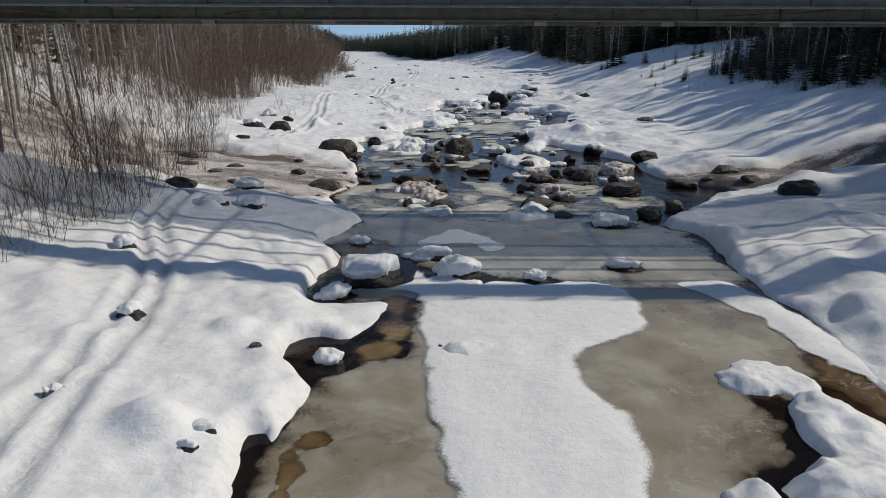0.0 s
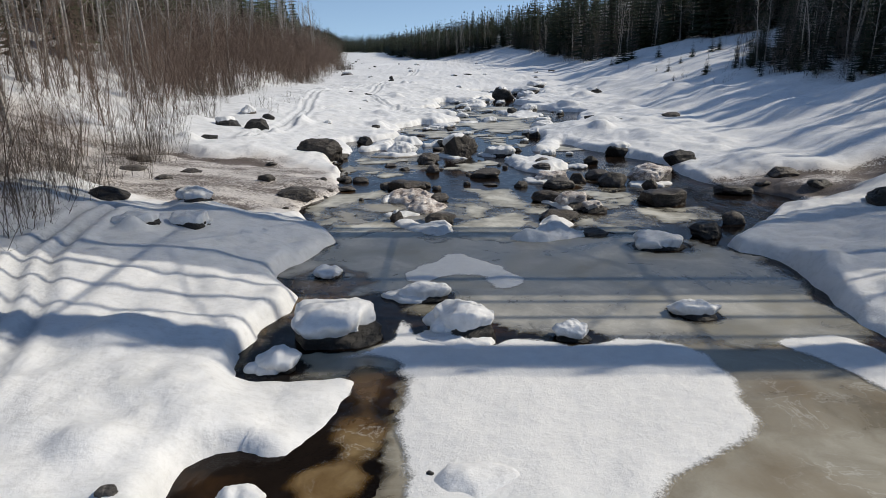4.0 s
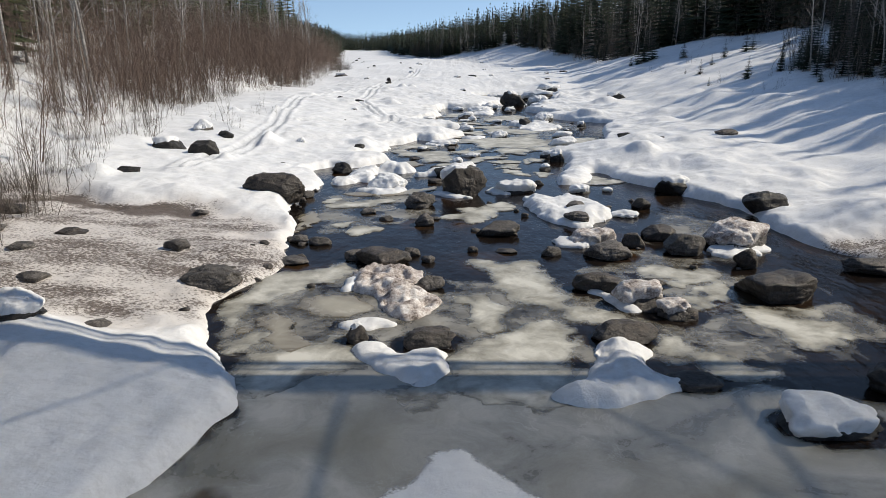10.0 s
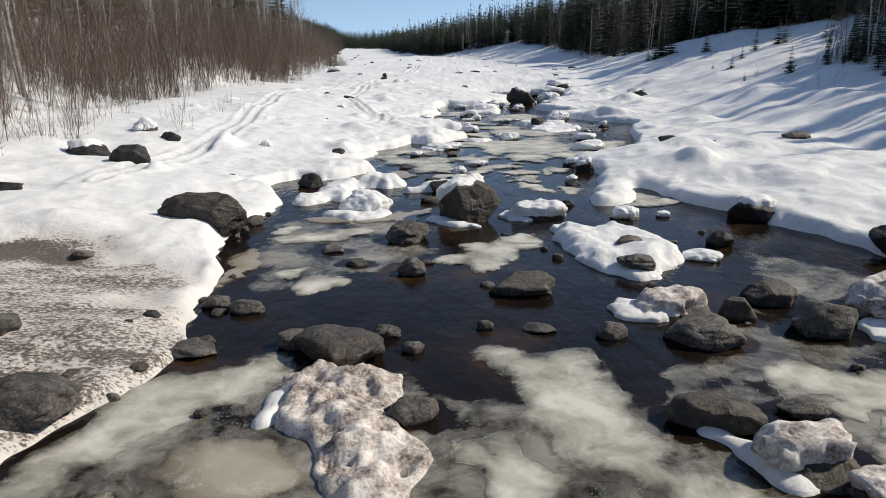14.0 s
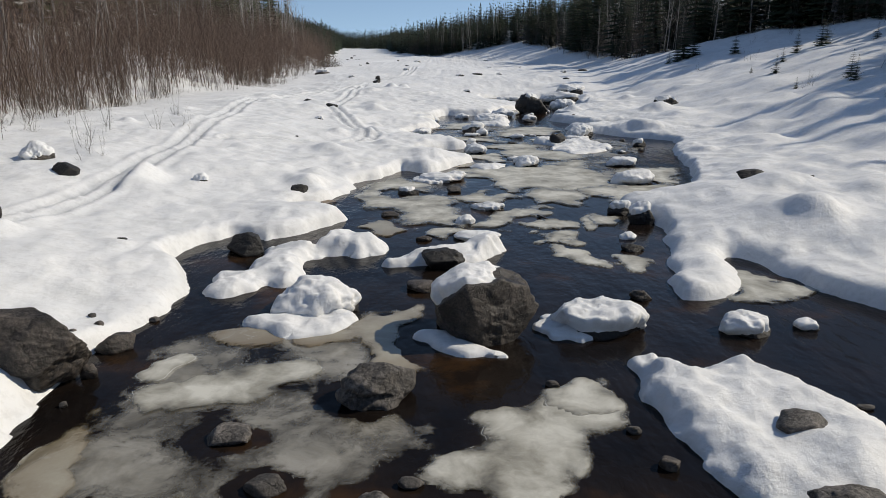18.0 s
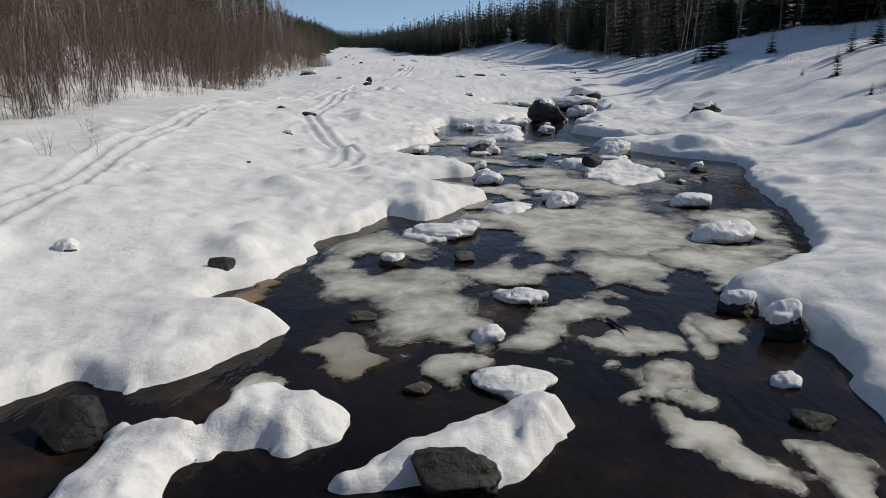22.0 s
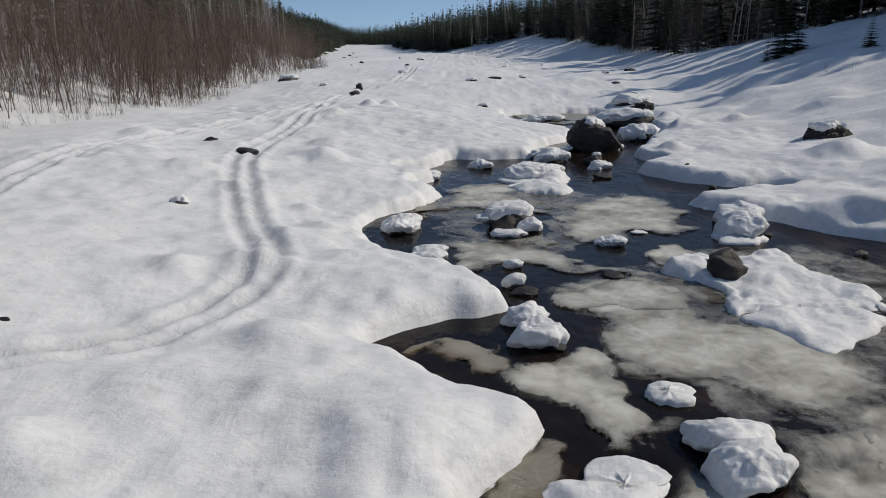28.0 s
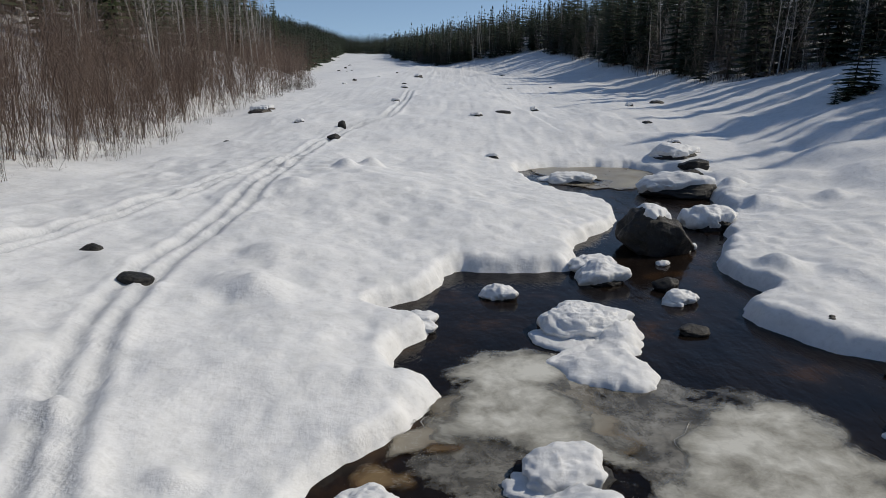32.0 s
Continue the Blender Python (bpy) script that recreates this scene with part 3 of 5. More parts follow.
# ---- the river ----
wx, wy = np.meshgrid(np.linspace(-12, 18, 40), np.linspace(-70, 100, 120))
widx = np.arange(wx.size).reshape(wx.shape)
wq = np.stack([widx[:-1, :-1], widx[:-1, 1:], widx[1:, 1:], widx[1:, :-1]], -1).reshape(-1, 4)
tagged(new("water", mesh_of("water", np.stack([wx.ravel(), wy.ravel(), 0 * wx.ravel()], -1), wq, WATER)), "dark brown cold river water, open and gently rippled", "water", kind="structure")


# ---- snow sheets, river ice and snow slabs, each lying in or on the water ----
SHEETS = {
    "ice": (ICE, "ice_sheet", "milky grey river ice with ragged wet margins", "ice"),
    "tan": (ICE_TAN, "slush_sheet", "tan brown slush ice stained by river water", "ice"),
    "amber": (None, "shallow_ice", "amber brown ice over the shallow river bed", "ice"),
    "greyice": (ICE_GREY, "ice_sheet", "smooth dark grey ice over still river water", "ice"),
    "film": (ICE_FILM, "thin_ice", "thin cloudy new ice over dark flowing water", "ice"),
    "snow": (SNOW, "snow_patch", "thin white crusted snow lying on river ice", "snow"),
    "dirty": (None, "dirty_snow", "old coarse snow speckled with brown grit", "snow"),
    "slab": (SNOW, "snow_mound", "thick rounded white snow over rocks in the water", "snow"),
}
AMBER = still_ice_material("amber_ice", (0.035, 0.02, 0.008), (0.13, 0.072, 0.022), (0.25, 0.17, 0.075), (0.08, 0.045, 0.014), 0.95)


laid = [0]


def sheet(kind, thick, pts):
    """A sheet of ice or snow with a given outline, thinning out at its margin."""
    mat, name, label, category = SHEETS[kind]
    mat = mat or (AMBER if kind == "amber" else DIRTY)
    laid[0] += 1
    n = laid[0]
    dusting = kind == "snow" and thick < 0.09
    mat = SNOW_THIN if dusting else mat
    out = rounded(pts, 4)
    ox, oy = [p[0] for p in out], [p[1] for p in out]
    solid = kind in ("snow", "dirty", "slab")
    span = max(max(ox) - min(ox), max(oy) - min(oy))
    step = 0.16 if span > 9 else 0.11 if span > 5 else 0.055 if solid else 0.075
    xa, ya = np.arange(min(ox) - 0.5, max(ox) + 0.5, step), np.arange(min(oy) - 0.5, max(oy) + 0.5, step)
    x, y = np.meshgrid(xa, ya)

    def margin(px, py):
        far, inside = segments_distance(px, py, out, True)
        far = np.where(inside, far, -far) + (0.10 * fbm(px * 1.9, py * 1.9, 60 + n, 2) if solid else 0.28 * fbm(px * 1.6, py * 1.6, 60 + n, 3))
        return far - (0.10 if kind == "slab" else 0.05) * np.abs(fbm(px * 2.3, py * 2.3, n + 31, 2)) + 0.03 if solid else far

    x, y = drawn_to_edge(x, y, margin(x.ravel(), y.ravel()).reshape(x.shape), xa, ya, 0.62 * step)
    xr, yr = x.ravel(), y.ravel()
    d = margin(xr, yr)
    if solid:
        crust = np.abs(fbm(xr * 1.7, yr * 1.7, n + 31, 4))
        soft = 0.34 if kind == "slab" else min(0.4, 0.1 + thick)
        z = thick * np.sqrt(smooth(-0.02, soft, d)) * (1 + 0.22 * fbm(xr * 1.1, yr * 1.1, n, 3)) + 0.02
        if kind == "slab":
            z *= 0.72
            z += thick * (0.5 * fbm(xr * 0.45, yr * 0.45, n + 41, 2) - 0.14 * crust) * smooth(0.05, 0.25, d)
            z += 0.2 * thick * smooth(0.05, 0.7, d) * (1 + fbm(xr * 0.9, yr * 0.9, n + 5, 2))
        z += (0.012 if kind == "snow" else 0.022) * fbm(xr * 3, yr * 3, n + 9, 3) * smooth(0, 0.15, d)
        if kind == "snow" and thick > 0.11:
            z += thick * (0.28 * fbm(xr * 2.0, yr * 2.0, n + 13, 3) - 0.35 * crust) * smooth(0, 0.2, d)
        if kind == "dirty":
            z += (0.10 * fbm(xr * 2.2, yr * 2.2, n + 12, 3) - 0.12 * np.abs(fbm(xr * 3, yr * 3, n + 15, 3))) * smooth(0, 0.2, d)
        z = np.where(d < 0, 0.04 + d * 2.2, z)
        limit = -0.14
    else:
        z = 0.004 + 0.0005 * n - 0.05 * smooth(0.02, -0.12, d)
        limit = -0.10
    reach = np.full(xr.shape, 9.0)
    if not solid or dusting:
        for sx, sy, sw, sd in STONES:
            by = (np.abs(xr - sx) < sw) & (np.abs(yr - sy) < sw)
            reach[by] = np.minimum(reach[by], (np.hypot((xr[by] - sx) * 2 / sw, (yr[by] - sy) * 2 / sd) - 1) * sw / 2)
        reach += 0.10 * fbm(xr * 3, yr * 3, n + 70, 2)
    if dusting:
        z = np.where(d < 0, 0.012, 0.012 + thick * smooth(0, 0.8, d) * (1 + 0.3 * fbm(xr * 1.5, yr * 1.5, n, 3)))
    keep = (d > limit).reshape(x.shape)
    cell = keep[:-1, :-1] | keep[:-1, 1:] | keep[1:, 1:] | keep[1:, :-1]
    ids = np.arange(x.size).reshape(x.shape)
    quads = np.stack([ids[:-1, :-1], ids[:-1, 1:], ids[1:, 1:], ids[1:, :-1]], -1)[cell]
    used, inv = np.unique(quads, return_inverse=True)
    cx, cy = float(np.mean(ox)), float(np.mean(oy))
    me = mesh_of(name, np.stack([xr - cx, yr - cy, z], -1)[used], inv.reshape(-1, 4), mat)
    paint(me, "cover", (smooth(-0.06, min(0.8, 0.6 * float(d.max())), d) * smooth(0.0, 0.3, reach))[used])
    paint(me, "inner", d[used])
    ob = new(name, me)
    ob.location = (cx, cy, 0)
    return tagged(ob, label, category, group=name.replace("_", " ") + "s on the river")


# ---- boulders ----
def ball(levels):
    bm = bmesh.new()
    bmesh.ops.create_icosphere(bm, subdivisions=levels, radius=1)
    v = np.array([p.co[:] for p in bm.verts])
    f = np.array([[p.index for p in q.verts] for q in bm.faces])
    bm.free()
    return v, f


BALLS = {k: ball(k) for k in (3, 4, 5, 6)}
TONES = {"b": ROCK_BLACK, "d": ROCK, "g": ROCK_GREY}
TONE_WORDS = {"b": "black wet", "d": "dark brown", "g": "rough grey"}
rocks = [0]
STONES = []


def noise3(v, scale, seed):
    """Smooth noise over directions, from three planes."""
    a, b, c = v[:, 0] * scale, v[:, 1] * scale, v[:, 2] * scale
    return (fbm(a + 5, b + 3, seed, 3) + fbm(b - 7, c + 2, seed + 20, 3) + fbm(c + 1, a - 4, seed + 40, 3)) / 2.2


def boulder(x, y, w, d, h, cover, tone, z=None, gritty=False):
    rocks[0] += 1
    cover = 0.0 if cover < 0.12 else cover
    n = rocks[0]
    rnd = random.Random(n * 7 + 3)
    if z is None:
        STONES.append((x, y, w, d))
    else:
        cover = 0.0 if cover < 0.45 else cover * 0.85
    h *= 0.72 if cover > 0.8 else 0.92
    v, f = BALLS[6 if w > 2.0 else 5 if w > 0.85 else 4 if w > 0.4 else 3]
    # a rounded, slightly faceted stone
    low = 1 + 0.24 * noise3(v, 0.9, n)
    r = low + 0.13 * noise3(v, 2.2, n + 3)
    for k in range(9):
        a = Vector((rnd.gauss(0, 1), rnd.gauss(0, 1), rnd.gauss(0, 0.9))).normalized()
        cut = rnd.uniform(0.6, 0.86)
        side = v @ np.array(a)
        flat = np.where(side > 0.05, cut / np.maximum(side, 0.05), 9)
        r = np.where(flat < r, 0.93 * flat + 0.07 * r, r)
    r = r + 0.05 * noise3(v, 2.8, n + 5) - 0.03 * np.abs(noise3(v, 4.5, n + 6)) + 0.014 * noise3(v, 9, n + 8)
    deep = min(0.05 + 0.13 * cover * min(w, 1.6), 0.5 * h) if cover > 0.03 else 0.0
    span = np.abs(v * r[:, None])[:, :2].max(0)
    half = np.array([(w / 2 - 0.4 * deep) / span[0], (d / 2 - 0.4 * deep) / span[1], h * 0.62])
    base = height_at(x, y) if z is not None else 0.0
    base = z if z is not None and base < 0 else base
    sunk = (0.38 if z is None else 0.58 if w > 0.7 else 0.68) * h + 0.6 * deep
    spin = rnd.uniform(-12, 12)
    thing = new("snow_covered_boulder" if cover > 0.8 else "snow_capped_boulder" if cover > 0.2 else "boulder")
    thing.matrix_world = pose(x, y, base, 0, 0, spin)
    if cover > 0.03:
        face = v @ np.array([-0.20, 0.20, 0.95]) + 0.30 * noise3(v, 1.3, n + 11) + 0.12 * noise3(v, 4, n + 14)
        level = 0.99 - 1.03 * cover ** 1.3
        wgt = smooth(level - 0.07, level + 0.22, face)
        puff = 1 + 0.36 * noise3(v, 1.2, n + 15) + 0.22 * noise3(v, 2.6, n + 17) + 0.07 * noise3(v, 8, n + 19) - 0.11 * np.abs(noise3(v, 4, n + 21))
        body = v * (0.6 * r + 0.4 * low)[:, None] * half
        nrm = v * np.array([0.3, 0.3, 1.0])
        nrm /= np.linalg.norm(nrm, axis=1)[:, None]
        inner = v * r[:, None] * half * 0.93
        snow = inner + (body + nrm * (deep * puff)[:, None] - inner) * wgt[:, None]
        snow[:, 2] += half[2] - sunk
        keep = wgt[f].max(1) > 0.0
        used, inv = np.unique(f[keep], return_inverse=True)
        part("snow_cap", mesh_of("snow_cap", snow[used], inv.reshape(-1, 3), DIRTY if gritty else SNOW), thing, "gritty old snow cap" if gritty else "white snow cap")
    if z is None and 0.6 < cover and n % 3 == 0 and w > 0.6:
        # a low shelf of snow that sagged off the stone onto the ice
        a = rnd.uniform(2.6, 4.6)
        ring = np.linspace(0, 2 * math.pi, 49)[:-1]
        out = w * (0.42 + 0.14 * fbm(np.cos(ring) * 1.5 + n, np.sin(ring) * 1.5, n + 33, 3))
        rows, faces = [], []
        for k, (scale, top) in enumerate(((1.0, -0.03), (0.985, 0.05), (0.9, 0.085), (0.55, 0.11), (0.05, 0.13))):
            bumpy = 1 + 0.3 * fbm(np.cos(ring) * 4, np.sin(ring) * 4 + k, n + 35, 2)
            rows.append(np.stack([np.cos(ring) * out * scale + 0.3 * w * math.cos(a), 0.8 * np.sin(ring) * out * scale + 0.3 * d * math.sin(a), top * bumpy + 0 * ring], -1))
            if k:
                i = np.arange(48)
                faces.append(np.stack([(k - 1) * 48 + i, (k - 1) * 48 + (i + 1) % 48, k * 48 + (i + 1) % 48, k * 48 + i], -1))
        part("snow_shelf", mesh_of("snow_shelf", np.concatenate(rows), np.concatenate(faces), SNOW), thing, "low white snow shelf")
    body = v * r[:, None] * half
    body[:, 2] += half[2] - sunk
    part("stone", mesh_of("stone", body, f, TONES[tone]), thing)
    words = TONE_WORDS[tone]
    cap = "gritty" if gritty else "white"
    where = "on the snowy bank" if z is not None else "in the icy river"
    label = (f"{words} boulder buried under white snow {where}" if cover > 0.8 else f"{words} boulder with a {cap} snow cap {where}" if cover > 0.2
             else f"bare {words} rounded boulder {where}")
    return tagged(thing, label, "boulder", group="boulders along the river")


# ---- trees ----
def frame_of(a):
    a = a / np.linalg.norm(a)
    b = np.cross(a, (0.3, 0.9, 0.2) if abs(a[2]) > 0.8 else (0, 0, 1))
    b /= np.linalg.norm(b)
    return b, np.cross(a, b)


class Wood:
    """Collects tapered limbs and blades as triangles."""

    def __init__(self):
        self.v, self.f = [], []

    def limb(self, pts, radii, sides=3):
        start, n = len(self.v), len(pts)
        for i, (p, r) in enumerate(zip(pts, radii)):
            a = np.subtract(pts[min(i + 1, n - 1)], pts[max(i - 1, 0)])
            b, c = frame_of(a)
            if i == n - 1:
                self.v.append(tuple(p))
                break
            for k in range(sides):
                w = 2 * math.pi * k / sides
                self.v.append(tuple(np.add(p, r * (math.cos(w) * b + math.sin(w) * c))))
        for i in range(n - 1):
            for k in range(sides):
                a, b = start + i * sides + k, start + i * sides + (k + 1) % sides
                if i == n - 2:
                    self.f.append((a, b, start + (n - 1) * sides))
                else:
                    self.f += [(a, b, b + sides), (a, b + sides, a + sides)]

    def blade(self, a, b, c):
        s = len(self.v)
        self.v += [tuple(a), tuple(b), tuple(c)]
        self.f.append((s, s + 1, s + 2))

    def arrays(self):
        return np.array(self.v), np.array(self.f)


def bent(p, way, length, steps, rnd, wander=0.12, lift=0.0):
    pts, w = [np.array(p, float)], np.array(way, float)
    for _ in range(steps):
        w = w / np.linalg.norm(w) + np.array([rnd.gauss(0, wander), rnd.gauss(0, wander), lift])
        pts.append(pts[-1] + w / np.linalg.norm(w) * length / steps)
    return pts


def alder(seed, high, stems, spread, twigs):
    """A bare multi-stemmed alder: each of its stems with the twigs on it."""
    rnd, out = random.Random(seed), []
    for s in range(stems):
        wood = Wood()
        a = rnd.uniform(0, 2 * math.pi)
        h = high * rnd.uniform(0.5, 1.0)
        way = np.array([math.cos(a) * rnd.uniform(0.05, spread), math.sin(a) * rnd.uniform(0.05, spread), 1.0])
        foot = (rnd.uniform(-0.5, 0.5), rnd.uniform(-0.5, 0.5), -0.25)
        pts = bent(foot, way, h + 0.2, 5, rnd, 0.13, 0.16)
        r0 = 0.0026 * h + 0.0045
        wood.limb(pts, [r0 * (1 - 0.16 * i) for i in range(6)])
        for k in range(twigs):
            u = rnd.uniform(0.08, 1.0)
            i = min(int(u * 5), 4)
            p = pts[i] + (pts[i + 1] - pts[i]) * (u * 5 - i)
            b = rnd.uniform(0, 2 * math.pi)
            ln = h * rnd.uniform(0.08, 0.32) * (1.25 - u * 0.75)
            tw = np.array([math.cos(b), math.sin(b), rnd.uniform(0.1, 1.4)])
            q = bent(p, tw, ln, 2, rnd, 0.15, 0.1)
            wood.limb([q[0], q[2]], [0.4 * r0 * (1.2 - u * 0.6), 0])
            for _ in range(2):
                m = q[0] + (q[2] - q[0]) * rnd.uniform(0.3, 0.9)
                wood.limb([m, m + np.array([rnd.gauss(0, 0.5), rnd.gauss(0, 0.5), rnd.uniform(0.4, 1.2)]) * ln * 0.5], [0.24 * r0, 0])
        out.append(wood.arrays())
    return out


def birch(seed, high):
    """A bare birch: trunk with limbs, and hanging twigs."""
    rnd, wood, fine = random.Random(seed), Wood(), Wood()
    pts = bent((0, 0, -0.4), (rnd.gauss(0, 0.03), rnd.gauss(0, 0.03), 1), high + 0.4, 8, rnd, 0.025, 0.02)
    r0 = 0.0085 * high
    wood.limb(pts, [r0 * (1 - 0.115 * i) for i in range(9)], 7)
    for k in range(26):
        u = rnd.uniform(0.32, 0.97)
        i = min(int(u * 8), 7)
        p = pts[i] + (pts[i + 1] - pts[i]) * (u * 8 - i)
        b = rnd.uniform(0, 2 * math.pi)
        ln = high * 0.20 * (1.2 - u) + 0.3
        q = bent(p, (math.cos(b), math.sin(b), 0.9), ln, 3, rnd, 0.12, 0.1)
        wood.limb(q, [0.24 * r0, 0.17 * r0, 0.1 * r0, 0], 3)
        for _ in range(7):
            j = rnd.randrange(1, 4)
            e = q[j] + np.array([rnd.gauss(0, 0.3), rnd.gauss(0, 0.3), rnd.uniform(-0.15, 0.5)]) * ln * 0.7
            fine.limb([q[j], e], [0.06 * r0, 0])
    return wood.arrays(), fine.arrays()


def spruce(seed, high, whorls, arms, bare=0.05, wide=0.19, detail=2):
    """A spruce: trunk, and drooping boughs of needles made of small blades."""
    rnd, wood, green = random.Random(seed), Wood(), Wood()
    wood.limb([(0, 0, -0.4), (0, 0, high * 0.5), (0, 0, high)], [0.012 * high + 0.01, 0.007 * high, 0], 6)
    for k in range(whorls):
        u = bare + (0.985 - bare) * (k + rnd.uniform(-0.2, 0.2)) / (whorls - 0.5)
        z = high * max(u, 0.02)
        reach = high * wide * (1 - u) ** 0.85 * rnd.uniform(0.8, 1.15) + 0.012 * high
        turn = rnd.uniform(0, 6)
        for a in range(arms):
            b = turn + 2 * math.pi * (a + rnd.uniform(-0.25, 0.25)) / arms
            rr = reach * rnd.uniform(0.65, 1.1)
            out, side = np.array([math.cos(b), math.sin(b), 0]), np.array([-math.sin(b), math.cos(b), 0])
            droop = -0.28 + 0.5 * u
            mid, tip = np.array([0, 0, z]) + out * rr * 0.55 + np.array([0, 0, droop * rr * 0.6]), np.array([0, 0, z]) + out * rr + np.array([0, 0, droop * rr * 0.8 + 0.05 * rr])
            wdt = rr * rnd.uniform(0.20, 0.32)
            root = np.array([0, 0, z + 0.02 * high])
            green.blade(root, mid + side * wdt, tip)
            green.blade(root, tip, mid - side * wdt)
            for _ in range(detail):
                m = root + (tip - root) * rnd.uniform(0.3, 0.95)
                s = rnd.choice((-1, 1))
                e = m + side * s * wdt * rnd.uniform(0.9, 1.8) + out * wdt * rnd.uniform(0.2, 1.2) + np.array([0, 0, -rnd.uniform(0.05, 0.5) * wdt])
                green.blade(m, e, m + out * wdt * 0.55 + np.array([0, 0, -0.25 * wdt]))
    green.blade((0.02 * high, 0, high * 0.95), (-0.02 * high, 0.01, high * 0.95), (0, 0, high * 1.03))
    return wood.arrays(), green.arrays()


def plant_set(protos, mats, spots, name, label, category, group, parts, single):
    """The first `single` spots become trees of their own, the rest one joined stand."""
    count = max(len(pr) for pr in protos)
    parts, mats = (list(parts) * count)[:max(count, len(parts))], (list(mats) * count)[:max(count, len(mats))]
    shared = [[mesh_of(pn, *arr, m, False) for pn, arr, m in zip(parts, pr, mats)] for pr in protos]
    lump = [[[], [], 0] for _ in parts]
    for i, (x, y, z, s, rz, lean) in enumerate(spots):
        k = i % len(protos)
        m = pose(x, y, z, lean, 0, rz) @ Matrix.Diagonal((s, s, s, 1))
        if i < single:
            thing = new(name)
            thing.matrix_world = m
            for pn, me in zip(parts, shared[k]):
                part(pn, me, thing)
            tagged(thing, label, category, group)
        else:
            a = np.array(m)
            for bag, arr in zip(lump, protos[k]):
                bag[0].append(arr[0] @ a[:3, :3].T + a[:3, 3])
                bag[1].append(arr[1] + bag[2])
                bag[2] += len(arr[0])
    if len(spots) > single:
        stand = new(name + "_stand")
        for pn, bag, m in zip(parts, lump, mats):
            tagged(part(pn + "_mass", mesh_of(pn + "_mass", np.concatenate(bag[0]), np.concatenate(bag[1]), m, False), stand), kind="stuff")
        tagged(stand, label + ", a whole stand", category + " stand", kind="stuff")


def scatter(count, seed, y0, y1, place, size, grow=1.0, near_first=True):
    """Random spots: place(y, r) gives x; more of them close by."""
    rnd = random.Random(seed)
    xy = []
    for _ in range(count):
        y = y0 + (y1 - y0) * rnd.random() ** grow
        xy.append((place(y, rnd), y))
    if near_first:
        xy.sort(key=lambda p: p[0] ** 2 + (p[1] - 40) ** 2)
    px, py = np.array([p[0] for p in xy]), np.array([p[1] for p in xy])
    pz = ground(px, py)[0]
    return [(x, y, float(z), rnd.uniform(*size), rnd.uniform(0, 360), rnd.gauss(0, 2.5)) for (x, y), z in zip(xy, pz)]


def foot_l(y):
    return float(line(FOOT_L, y))


def edge_r(y):
    return float(line(EDGE_R, y))


ALDERS = [alder(100 + k, 6.2, 4 + k % 3, 0.24, 32) for k in range(7)]
LIGHT_ALDERS = [alder(150 + k, 6.0, 4, 0.2, 12) for k in range(6)]
BUSHES = [alder(200 + k, 2.0, 6, 0.5, 11) for k in range(5)]
BIRCHES = [birch(300 + k, 11 + k) for k in range(4)]
SPRUCES = [spruce(400 + k, 13 + 1.5 * k, 22, 7, 0.06, 0.17, 1) for k in range(5)]
FAR_SPRUCES = [spruce(450 + k, 13 + k, 11, 5, 0.06, 0.25, 0) for k in range(5)]
TINY_SPRUCES = [spruce(470 + k, 13 + k, 8, 5, 0.05, 0.27, 0) for k in range(4)]
FIRS = [spruce(500 + k, 1.8, 17, 8, 0.03, 0.30, 5) for k in range(3)]

spots = scatter(560, 1, 34, 130, lambda y, r: foot_l(y) - 0.6 - abs(r.gauss(0, 1)) * (7 + 0.02 * y), (0.3, 1.25), 0.85)
spots += scatter(90, 21, 10, 36, lambda y, r: foot_l(y) - 0.5 - abs(r.gauss(0, 1)) * 7, (0.4, 1.1), 1.0)
spots = [p for k, p in enumerate(spots) if p[1] > 72 or k % 5 < (3 if p[1] < 60 else 4)]      # open woods at the lower end
spots.sort(key=lambda p: p[0] ** 2 + (p[1] - 40) ** 2)
plant_set(ALDERS, (TWIG,), spots, "alder_tree", "bare grey brown alder with several thin stems", "tree", "alders on the bank", ("stem",), 150)
spots = scatter(1500, 22, 60, 340, lambda y, r: foot_l(y) - 0.8 - abs(r.gauss(0, 1)) * (6 + 0.03 * y), (0.7, 1.45), 1.2)
plant_set(LIGHT_ALDERS, (TWIG,), spots, "alder_thicket", "dense reddish brown thicket of leafless alders", "thicket", "", ("stem",), 0)
spots = scatter(430, 2, 14, 160, lambda y, r: foot_l(y) + 1.4 - abs(r.gauss(0, 1)) * 2.6, (0.35, 1.35), 1.3)
spots += scatter(70, 25, 16, 37, lambda y, r: foot_l(y) + 1.2 - abs(r.gauss(0, 1)) * 3.5, (0.7, 1.6), 1.0)
plant_set(BUSHES, (BARK,), spots, "willow_bush", "low leafless willow bush standing in the snow", "bush", "bushes on the bank", ("stem",), 110)
spots = scatter(230, 3, 12, 230, lambda y, r: foot_l(y) - 6 - abs(r.gauss(0, 1)) * 16, (0.7, 1.2), 1.3)
spots += scatter(60, 24, 22, 85, lambda y, r: foot_l(y) - 3.5 - abs(r.gauss(0, 1)) * 9, (0.6, 1.1), 1.0)
spots.sort(key=lambda p: p[0] ** 2 + (p[1] - 40) ** 2)
plant_set(BIRCHES, (BIRCH, TWIG), spots, "birch_tree", "bare birch with a pale peeling trunk", "tree", "birches on the slopes", ("trunk", "crown"), 40)
